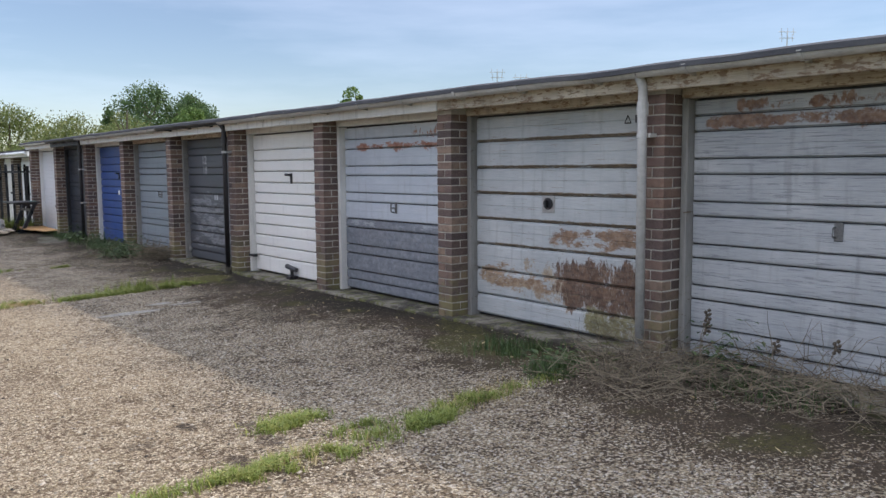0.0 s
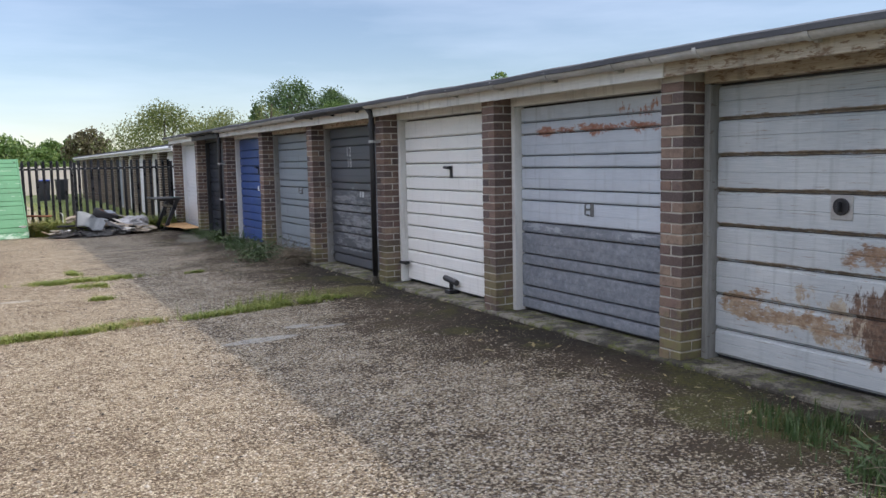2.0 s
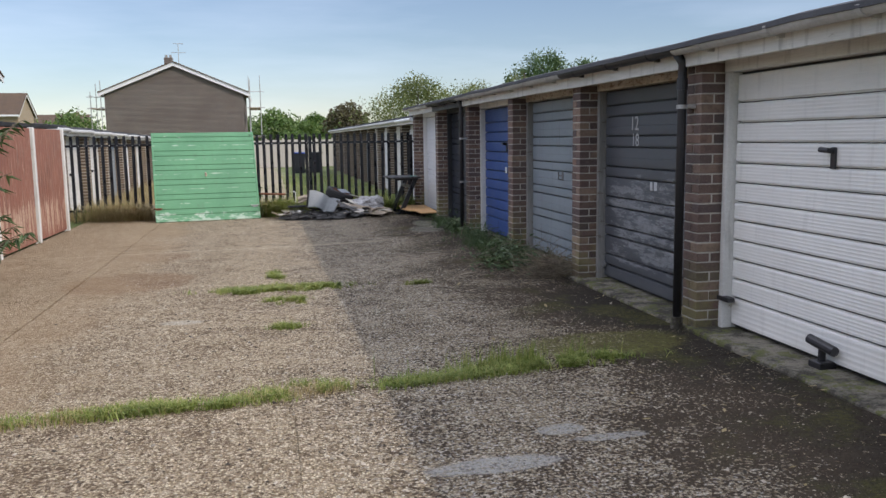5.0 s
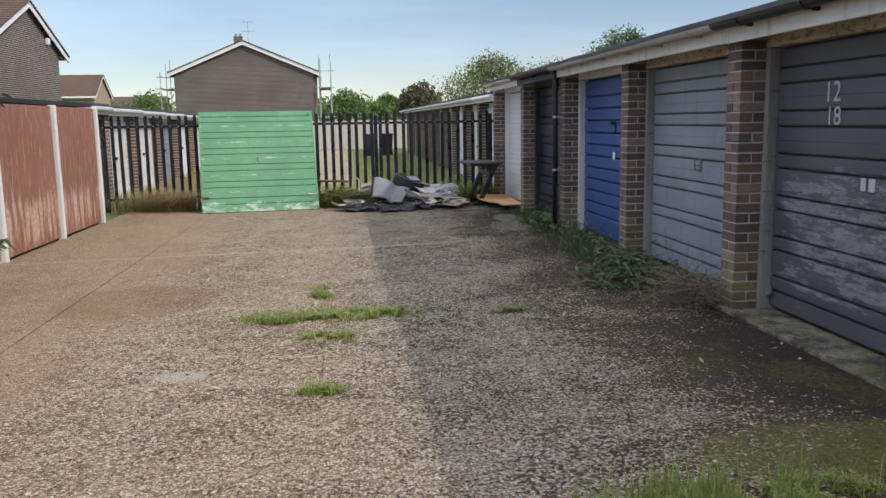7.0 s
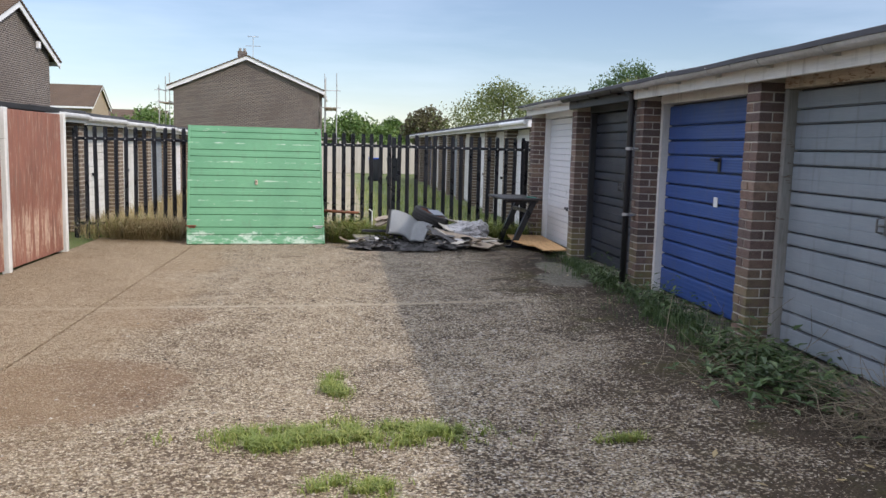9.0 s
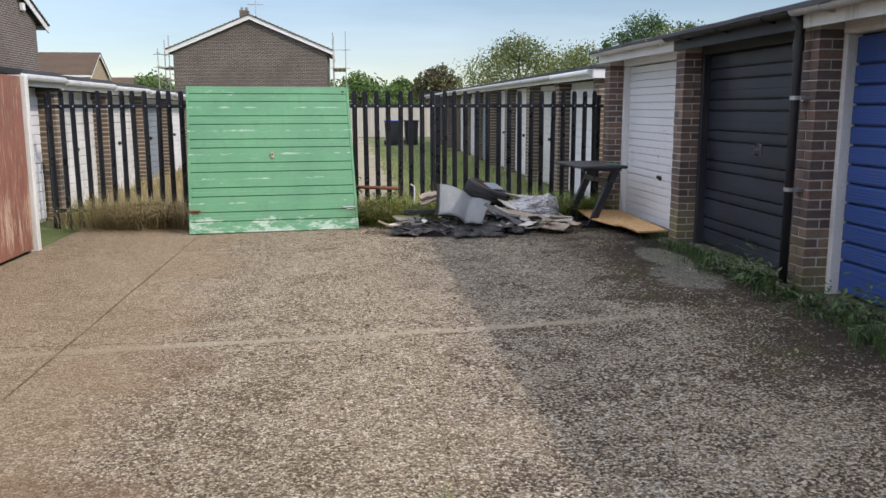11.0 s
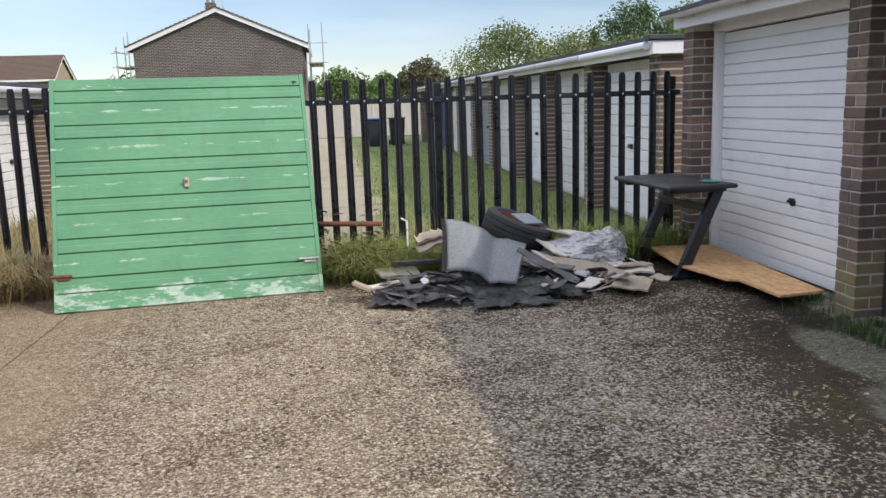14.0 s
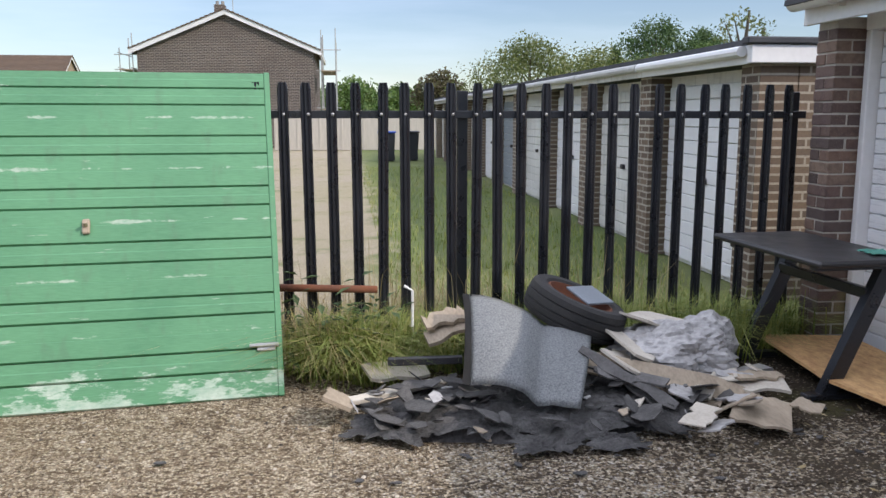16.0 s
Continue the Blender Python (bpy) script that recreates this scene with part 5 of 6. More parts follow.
blades("joint_grass", np.concatenate([along((0.2, 10.05), (4.15, 10.45), 6000, 0.05), blob((3.55, 10.45), 0.5, 0.13, 4200), blob((1.9, 10.3), 0.25, 0.12, 1500), blob((1.2, 10.12), 0.5, 0.06, 1200)]), 0.075, 0.0034, M["grass"], "green grass growing along a slab joint", lean=1.2)
blades("joint_grass", np.concatenate([blob((2.95, 10.5), 0.35, 0.09, 70), blob((3.5, 10.5), 0.4, 0.12, 260)]), 0.20, 0.0026, M["grass"], "tall thin seeding grass on a slab joint", lean=0.3)
blades("joint_grass", np.concatenate([along((0.8, 3.62), (4.3, 4.0), 2200, 0.04), blob((2.8, 3.78), 0.28, 0.10, 1700), blob((1.85, 3.68), 0.5, 0.10, 2600), blob((2.22, 4.3), 0.22, 0.12, 1500), blob((2.45, 3.95), 0.15, 0.08, 600), blob((3.4, 3.95), 0.5, 0.1, 1200)]), 0.065, 0.0032, M["grass"], "green grass growing along a slab joint", lean=1.2)
blades("joint_straw", np.concatenate([along((0.2, 10.05), (2.6, 10.35), 1500, 0.07), along((1.5, 3.68), (4.2, 4.05), 1500, 0.09)]), 0.07, 0.0026, M["straw"], "dry yellow grass along the slab joints", lean=1.0)
blades("crossing_grass", np.concatenate([blob((1.85, 14.08), 0.6, 0.16, 4000), blob((1.42, 13.95), 0.16, 0.10, 900), blob((1.77, 14.95), 0.10, 0.25, 1200), blob((1.88, 13.35), 0.18, 0.13, 1200), blob((2.42, 14.1), 0.14, 0.06, 500), blob((1.84, 12.15), 0.12, 0.08, 500), blob((3.3, 13.9), 0.16, 0.05, 250)]), 0.068, 0.0034, M["grass"], "grass tufts where slab joints cross", lean=1.3)
blades("wall_grass", np.concatenate([blob((4.75, 16.3), 0.3, 1.7, 2400), blob((4.85, 19.2), 0.26, 1.6, 1500), blob((5.0, 22.0), 0.14, 0.9, 1100), blob((4.9, 20.3), 0.12, 0.5, 700)]), 0.13, 0.0035, M["weed"], "rough green growth along the garage foot")
blades("fence_grass", np.concatenate([blob((-1.3, 23.4), 0.6, 0.14, 900), blob((2.02, 23.22), 0.34, 0.22, 3000), blob((3.7, 23.40), 0.8, 0.25, 4200), blob((3.3, 23.5), 0.5, 0.2, 2600), blob((4.6, 23.5), 0.4, 0.15, 1200), blob((2.5, 23.35), 0.4, 0.2, 1200), blob((3.7, 23.95), 0.9, 0.25, 2200)]), 0.50, 0.0042, M["grass"], "tall rough grass at the fence", lean=1.1, curl=0.9)
blades("fence_straw", np.concatenate([blob((-1.3, 23.3), 0.65, 0.2, 2600), blob((-0.85, 23.3), 0.25, 0.15, 900), blob((2.0, 23.55), 0.55, 0.22, 600), blob((3.4, 23.7), 0.9, 0.25, 500), blob((2.3, 24.2), 1.0, 0.4, 900), blob((1.9, 23.25), 0.4, 0.22, 500)]), 0.56, 0.0030, M["straw"], "dry straw-coloured grass at the fence", lean=1.2, curl=0.9)
blades("fence_stalks", np.concatenate([blob((2.1, 23.75), 0.8, 0.25, 90), blob((3.6, 23.8), 0.9, 0.25, 110), blob((-1.2, 23.9), 0.9, 0.3, 120)]), 1.0, 0.0026, M["straw"], "tall seeding stalks behind the fence", lean=0.5)
blades("court_grass", np.stack([NPR.uniform(2.3, 5.2, 9000), 24.0 + 20 * NPR.uniform(0, 1, 9000) ** 1.8], 1), 0.13, 0.005, M["grass"], "rough grass in front of the far garages", lean=0.9)
blades("court_grass", np.stack([NPR.uniform(-2.5, -1.2, 4000), 24.0 + 14 * NPR.uniform(0, 1, 4000) ** 1.6], 1), 0.4, 0.006, M["straw"], "dry grass in front of the far garages", lean=0.5)
blades("brush_grass", np.concatenate([blob((4.25, 4.05), 0.22, 0.2, 700), blob((4.75, 2.9), 0.3, 0.6, 700), blob((4.45, 4.75), 0.3, 0.3, 500)]), 0.13, 0.0035, M["weed"], "green weeds before the near garage doors")


for i, (x, y, hgt) in enumerate(((4.62, 3.15, 0.42), (4.78, 2.75, 0.33), (4.95, 2.45, 0.35), (4.55, 3.4, 0.28), (4.85, 3.3, 0.45), (4.9, 2.0, 0.4))):
    ob = thing("weed_stalk", (x, y, gz(x, y)), "dry weed stalk with a dark seed head", "weed", "weed stalks by the doors")
    bm = BM()
    tube(bm, [(x, y, gz(x, y) - 0.01), (x + 0.02, y + 0.02, gz(x, y) + hgt * 0.6), (x + 0.05, y - 0.01, gz(x, y) + hgt)], 0.004, 0.002, seg=5)
    part("stalk", bm, M["twig"], ob)
    bm = BM()
    for j in range(7):
        a = j * 2.4
        bmesh.ops.create_icosphere(bm, subdivisions=1, radius=0.014, matrix=pose(x + 0.05 + 0.015 * math.cos(a), y - 0.01 + 0.015 * math.sin(a), gz(x, y) + hgt - 0.012 * j))
    part("seed_head", bm, M["bark"], ob, "dark dry seed head")


def twigs(name, places, n, length, label, seed):
    rng = random.Random(seed)
    bm = BM()
    for i in range(n):
        c, rx, ry, hz = places[i % len(places)]
        x, y = rng.gauss(c[0], rx * 0.5), rng.gauss(c[1], ry * 0.5)
        p = Vector((x, y, gz(x, y) + rng.uniform(0.005, hz)))
        pts = [p]
        d = Vector((rng.gauss(0, 1), rng.gauss(0, 1), rng.gauss(0, 0.35))).normalized()
        for j in range(3):
            d = (d + Vector((rng.gauss(0, 0.3), rng.gauss(0, 0.3), rng.gauss(0, 0.25)))).normalized()
            q = pts[-1] + d * length * rng.uniform(0.2, 0.45)
            q.z = max(q.z, gz(q.x, q.y) + 0.006)
            q.x = min(q.x, 5.14)
            pts.append(q)
        tube(bm, pts, 0.0028, 0.0012, seg=4, cap=False)
    return solo(name, bm, M["twig"], label, "twigs", kind="stuff")


twigs("dry_brushwood", [((4.62, 3.6), 0.45, 0.45, 0.16), ((4.8, 2.7), 0.42, 0.7, 0.18), ((4.9, 1.6), 0.35, 0.8, 0.16), ((4.35, 3.5), 0.4, 0.4, 0.08)], 1300, 0.36, "dead brushwood heaped along the garage foot", 3)
twigs("dry_brushwood", [((4.72, 13.75), 0.22, 0.28, 0.22)], 420, 0.32, "dead brushwood beside a brick pier", 4)
twigs("cut_stems", [((4.4, 15.0), 0.5, 0.5, 0.05)], 60, 0.8, "cut stems lying on the concrete", 5)


def litter(name, n, seed, label):
    """Fallen leaves and chips of bark lying flat."""
    rg = random.Random(seed)
    verts, faces = [], []
    for i in range(n):
        x, y = min(4.85, rg.gauss(4.3, 0.5)), rg.uniform(2.0, 22.5)
        z, a, L = gz(x, y) + 0.014, rg.uniform(0, 6.28), rg.uniform(0.012, 0.035)
        d, s = Vector((math.cos(a), math.sin(a), rg.uniform(-0.1, 0.4))) * L, Vector((-math.sin(a), math.cos(a), 0)) * L * rg.uniform(0.2, 0.5)
        p, o = Vector((x, y, z)), len(verts)
        verts += [p - d, p + s, p + d, p - s]
        faces.append((o, o + 1, o + 2, o + 3))
    return quads(name, [tuple(v) for v in verts], faces, M["straw"], label, "litter")


litter("leaf_litter", 420, 51, "dry leaf litter scattered along the garages")


def leaves(name, places, n, size, mat, label, seed, droop=0.5, category="weeds"):
    """Loose lance-shaped leaves, folded along the middle."""
    rng = np.random.default_rng(seed)
    verts, faces = [], []
    for i in range(n):
        c, r = places[i % len(places)]
        p = Vector((rng.normal(c[0], r[0] * 0.5), rng.normal(c[1], r[1] * 0.5), 0))
        p.z = gz(p.x, p.y) + 0.01 + abs(rng.normal(0, r[2] * 0.5))
        a = rng.uniform(0, 2 * math.pi)
        d = Vector((math.cos(a), math.sin(a), rng.uniform(-droop, 0.5))).normalized()
        s = d.cross(Vector((0, 0, 1))).normalized()
        L = size * rng.uniform(0.5, 1.1)
        W = L * 0.19
        up = s.cross(d) * W * 0.5
        o = len(verts)
        verts += [p, p + d * L * 0.45 + s * W + up, p + d * L, p + d * L * 0.45 - s * W + up, p + d * L * 0.45]
        faces += [(o, o + 1, o + 2, o + 4), (o, o + 4, o + 2, o + 3)]
    return quads(name, [tuple(v) for v in verts], faces, mat, label, category)


leaves("cut_weeds", [((4.55, 14.7), (0.45, 0.5, 0.18)), ((4.75, 15.4), (0.3, 0.5, 0.2))], 900, 0.12, M["weed"], "heap of cut leafy weeds by the garages", 21)
leaves("weeds", [((4.85, 17.4), (0.25, 0.9, 0.22)), ((4.8, 18.8), (0.22, 0.8, 0.2))], 900, 0.09, M["weed"], "leafy weeds at the foot of the garages", 22, droop=0.8)
leaves("weeds", [((4.3, 4.1), (0.25, 0.3, 0.14)), ((5.0, 3.2), (0.2, 0.3, 0.3))], 350, 0.08, M["weed"], "leafy weeds by a rusty garage door", 23)
leaves("weeds", [((1.9, 23.25), (0.4, 0.2, 0.4))], 500, 0.12, M["weed"], "leafy weeds at the fence", 24)


def shrub(base, label):
    """An arching shrub with long hanging leaves."""
    ob = thing("shrub", base, label, "shrub")
    rng = random.Random(9)
    verts, faces = [], []
    for i in range(34):
        bm = BM()
        a = rng.uniform(0, 2 * math.pi)
        reach, hgt = rng.uniform(0.25, 0.75), rng.uniform(0.5, 2.0)
        pts = []
        for j in range(9):
            t = j / 8
            pts.append(Vector(base) + Vector((math.cos(a) * reach * t ** 1.5, math.sin(a) * reach * t ** 1.5, hgt * (1.35 * t - 0.42 * t ** 3) / 0.93)))
        tube(bm, pts, 0.012, 0.003, seg=5, cap=False)
        part("stem", bm, M["twig"], ob)
        for j in range(26):
            t = rng.uniform(0.2, 1.0)
            k = min(7, int(t * 8))
            p = pts[k].lerp(pts[k + 1], t * 8 - k)
            b = rng.uniform(0, 2 * math.pi)
            d = Vector((math.cos(b), math.sin(b), rng.uniform(-0.8, 0.2))).normalized()
            s = d.cross(Vector((0, 0, 1))).normalized()
            L = rng.uniform(0.08, 0.19)
            W = L * 0.13
            o = len(verts)
            verts += [p, p + d * L * 0.4 + s * W, p + d * L + Vector((0, 0, -0.3 * L)), p + d * L * 0.4 - s * W]
            faces += [(o, o + 1, o + 2), (o, o + 2, o + 3)]
    quads("foliage", [tuple(v) for v in verts], faces, M["weed"], "long narrow dark green leaves", "", parent=ob)
    return ob


shrub((-1.35, 14.55, gz(-1.3, 14.5)), "arching shrub with long narrow leaves beside the yard")


def tree(base, hgt, rad, mat, label, seed, clumps=90, leaf=0.34, low=0.25, per=70, peak=0.0):
    ob = thing("tree", base, label, "tree")
    rng = np.random.default_rng(seed)
    b = Vector(base)
    bm = BM()
    tube(bm, [b + Vector((0, 0, -0.1)), b + Vector((0.1, 0, hgt * 0.3)), b + Vector((-0.05, 0.1, hgt * 0.6)), b + Vector((0, 0, hgt * 0.85))], hgt * 0.03, hgt * 0.006, seg=8)
    part("trunk", bm, M["bark"], ob)
    verts, faces = [], []
    centres = []
    for i in range(clumps):
        u = rng.uniform(0, 1)
        z = low + (1 - low) * u
        a = rng.uniform(0, 2 * math.pi)
        prof = math.sin(math.pi * min(1, 0.12 + 0.86 * u)) ** 0.7 * (1 - peak * u)
        r = rad * prof * math.sqrt(rng.uniform(0.15, 1.0))
        c = b + Vector((r * math.cos(a), r * math.sin(a), z * hgt * 0.94))
        centres.append(c)
    for i, c in enumerate(centres):
        if i % 5 == 0:
            bm = BM()
            s = b + Vector((0, 0, max(0.2, (c.z - b.z) * 0.6)))
            tube(bm, [s, s.lerp(c, 0.5) + Vector((0, 0, 0.1)), c], hgt * 0.010, hgt * 0.003, seg=5, cap=False)
            part("limb", bm, M["bark"], ob)
        cr = rad * rng.uniform(0.18, 0.36)
        pts = rng.normal(0, 1, (per, 3))
        pts /= np.linalg.norm(pts, axis=1)[:, None]
        pts *= (cr * rng.uniform(0.35, 1.0, per) ** 0.6)[:, None]
        for p in pts:
            q = c + Vector(p)
            d = Vector(rng.normal(0, 1, 3)).normalized()
            s = d.cross(Vector(rng.normal(0, 1, 3))).normalized()
            L = leaf * rng.uniform(0.5, 1.1)
            o = len(verts)
            verts += [q - d * L * 0.5, q + s * L * 0.3, q + d * L * 0.5, q - s * L * 0.3]
            faces.append((o, o + 1, o + 2, o + 3))
    quads("crown", [tuple(v) for v in verts], faces, mat, "uneven leafy crown", "", parent=ob)
    return ob


G0 = -0.11
tree((47.8, 140, G0), 15.6, 6.6, M["tree_dark"], "tall dark green tree far behind the garages", 31, 130, leaf=0.46, per=130)
tree((56.0, 142, G0), 14.4, 5.6, M["tree_dark"], "dark spreading tree far behind the garages", 32, 110, leaf=0.46, per=130)
tree((41.0, 138, G0), 11.8, 2.6, M["tree_dark"], "narrow dark conifer far behind the garages", 33, 60, leaf=0.6, peak=0.8)
tree((52.0, 132, G0), 11.6, 3.6, M["tree_mid"], "yellow-green young tree far behind the garages", 34, 60, leaf=0.46, per=130)
tree((15.9, 25.4, G0), 4.6, 0.8, M["tree_mid"], "small yellow-green tree behind the garages", 43, 26, leaf=0.16)
tree((14.2, 74, G0), 6.2, 4.6, M["tree_olive"], "broad olive-green tree beyond the far garages", 35, 130, leaf=0.22, per=120)
tree((19.5, 76, G0), 5.9, 4.2, M["tree_olive"], "olive-green tree beyond the far garages", 36, 110, leaf=0.22, per=120)
tree((25.0, 78, G0), 5.6, 4.2, M["tree_olive"], "olive-green tree beyond the far garages", 44, 110, leaf=0.22, per=120)
tree((9.2, 83, G0), 5.0, 2.1, M["tree_red"], "bronze-tinted round tree in the distance", 37, 80)
tree((6.6, 92, G0), 4.2, 2.0, M["tree_mid"], "small round green tree in the distance", 38, 60)
tree((2.6, 84, G0), 4.0, 3.0, M["tree_mid"], "light green bushy tree in the distance", 39, 90)
tree((5.0, 80, G0), 2.8, 2.2, M["tree_mid"], "low green bush in the distance", 40, 60)
tree((12.9, 40.6, G0), 5.2, 0.9, M["tree_olive"], "thin sapling behind the garages", 42, 16, leaf=0.12, per=40)
# far belt of trees that closes the horizon
for i, (x, y, hgt, rad) in enumerate(((-40, 120, 5.5, 6), (-25, 130, 5, 6), (-2, 125, 4.2, 5), (12, 120, 4.5, 5), (26, 110, 5, 6), (42, 95, 6, 6), (60, 80, 6.5, 7), (75, 60, 7, 7))):
    tree((x, y, G0), hgt, rad, M["tree_mid"], "distant green trees on the skyline", 60 + i, 60, leaf=0.6, low=0.1)

# aerials on roofs behind the garages
for x, y, z in ((27.0, 30.0, 6.0), (27.6, 29.0, 5.7), (33.2, 18.8, 7.0)):
    bm = BM()
    tube(bm, [(x, y, z - 1.9), (x, y, z)], 0.025, seg=6)
    for dz, L in ((0.0, 0.32), (-0.25, 0.24)):
        tube(bm, [(x - L, y + 0.2, z + dz), (x + L, y - 0.2, z + dz)], 0.015, seg=5)
        for d in (-0.7, 0, 0.7):
            tube(bm, [(x + d * L, y - 0.2 * d, z + dz - 0.16), (x + d * L, y - 0.2 * d, z + dz + 0.16)], 0.011, seg=5)
    tube(bm, [(x, y, -0.2), (x, y, z - 1.8)], 0.04, seg=6)
    solo("aerial", bm, M["steel"], "thin metal television aerial above the garage roofs", "aerial", "aerials behind the garages")

# ---- the rubbish by the fence ----
def heap(x, y):
    """Height of the felt heap over the yard."""
    u, v = (x - 2.95) / 1.25, (y - 22.45) / 0.55
    return max(0.0, 0.095 * (1 - u * u - v * v)) + gz(x, y)


pile = thing("felt_pile", (2.9, 22.4, gz(2.9, 22.4)), "heap of torn black roofing felt and broken scraps", "rubbish heap")
rng = random.Random(77)
bm = BM()
NU, NV = 110, 66
g = [[None] * (NV + 1) for _ in range(NU + 1)]
for i in range(NU + 1):
    for j in range(NV + 1):
        x, y = 1.82 + 2.3 * i / NU, 21.82 + 1.3 * j / NV
        q = Vector((x, y, 0))
        fold = abs(noise.noise(q * 3.6)) * 0.08 + abs(noise.noise(q * 9.0 + Vector((3, 0, 0)))) * 0.06 + abs(noise.noise(q * 22)) * 0.03
        u, v = (x - 2.88) / 0.98, (y - 22.47) / 0.45
        inside = 1.0 + 0.4 * noise.noise(q * 3.5 + Vector((0, 0, 5))) - u * u - v * v
        rim = min(1.0, max(0.0, inside * 2.2))
        z = gz(x, y) - 0.012 + (heap(x, y) - gz(x, y) + fold * 0.8 + 0.012) * rim
        g[i][j] = bm.verts.new((x, y, z))
for i in range(NU):
    for j in range(NV):
        bm.faces.new((g[i][j], g[i + 1][j], g[i + 1][j + 1], g[i][j + 1]))
part("rubble", bm, M["shard"], pile, "crumpled dark felt and rubble")


def shard(x, y, size, mat, parent, label="", lift=0.0, tilt=16, thick=0.008):
    n = rng.randint(4, 7)
    o = []
    for i in range(n):
        a = 2 * math.pi * (i + rng.uniform(-0.3, 0.3)) / n
        r = size * rng.uniform(0.55, 1.1)
        o.append((r * math.cos(a) * 1.25, r * math.sin(a) * 0.8))
    bm = BM()
    m = pose(x, y, heap(x, y) + 0.012 + lift, rng.gauss(8, tilt), rng.gauss(0, tilt), rng.uniform(0, 360))
    plate(bm, o, 0, thick, m)
    low = min(v.co.z - gz(v.co.x, v.co.y) for v in bm.verts)
    if low < 0.002:
        bmesh.ops.translate(bm, verts=bm.verts[:], vec=(0, 0, 0.003 - low))
    return part("scrap", bm, mat, parent, label)


for i in range(55):
    a, r = rng.uniform(0, 2 * math.pi), math.sqrt(rng.uniform(0.02, 1.0))
    x, y = 2.9 + 1.0 * r * math.cos(a), 22.36 + 0.42 * r * math.sin(a)
    shard(x, y, rng.choice((0.03, 0.04, 0.05, 0.07, 0.10, 0.14)), M["shard"], pile, lift=rng.uniform(0.05, 0.09), tilt=13, thick=0.004)
for i in range(60):
    a, r = rng.uniform(0, 2 * math.pi), math.sqrt(rng.uniform(0.02, 1.0))
    x, y = 2.95 + 1.05 * r * math.cos(a), 22.36 + 0.46 * r * math.sin(a)
    shard(x, y, rng.uniform(0.02, 0.06), M[rng.choice(("shard", "shard", "shard", "sack", "ply"))], pile, "small broken scrap", lift=rng.uniform(0.05, 0.10), tilt=22, thick=0.006)
for i in range(7):
    x, y = rng.uniform(2.0, 4.1), rng.uniform(22.0, 22.7)
    shard(x, y, rng.uniform(0.03, 0.08), M["pale_board"], pile, "pale torn scrap", lift=0.03)
for i in range(34):
    x, y = rng.gauss(3.2, 0.7), rng.gauss(21.98, 0.18)
    shard(x, y, rng.uniform(0.012, 0.035), M[rng.choice(("shard", "shard", "shard", "ply"))], pile, "small crumb", tilt=5, thick=0.006)


# the bent square of grey mineral felt
felt = thing("felt_sheet", (2.8, 22.5, heap(2.8, 22.5)), "stiff square of grey mineral felt bent over the heap", "felt sheet")


def bilinear(c00, c10, c01, c11, nu, nv, fn, thick):
    """A bent sheet between four corners, lifted along its mean normal by fn(s, t)."""
    c00, c10, c01, c11 = (Vector(c) for c in (c00, c10, c01, c11))
    nrm = (c10 - c00).cross(c01 - c00).normalized()
    bm = BM()
    g = []
    for i in range(nu + 1):
        a, row = i / nu, []
        for j in range(nv + 1):
            b = j / nv
            p = c00 * (1 - a) * (1 - b) + c10 * a * (1 - b) + c01 * (1 - a) * b + c11 * a * b
            row.append(bm.verts.new(p + nrm * fn(a, b)))
        g.append(row)
    for i in range(nu):
        for j in range(nv):
            bm.faces.new((g[i][j], g[i + 1][j], g[i + 1][j + 1], g[i][j + 1]))
    bmesh.ops.solidify(bm, geom=bm.faces[:], thickness=thick)
    return bm


def fbend(a, b):
    return 0.05 * math.sin(math.pi * a) * (0.3 + b) + 0.03 * math.sin(6.0 * a + 1.2 * b) + 0.05 * math.sin(3.4 * b) - 0.05 * max(0.0, 1 - abs(a - 0.62) * 7)


part("sheet", bilinear((2.50, 22.20, 0.165), (3.02, 22.08, 0.075), (2.575, 22.78, 0.48), (3.24, 22.66, 0.27), 24, 14, fbend, 0.010), M["carpet"], felt, smooth=True)
part("dark_edge", bilinear((2.462, 22.205, 0.175), (2.499, 22.20, 0.166), (2.537, 22.785, 0.485), (2.574, 22.78, 0.481), 2, 14, lambda a, b: fbend(0, b), 0.012), M["rubber"], felt, "black bitumen edge strip")

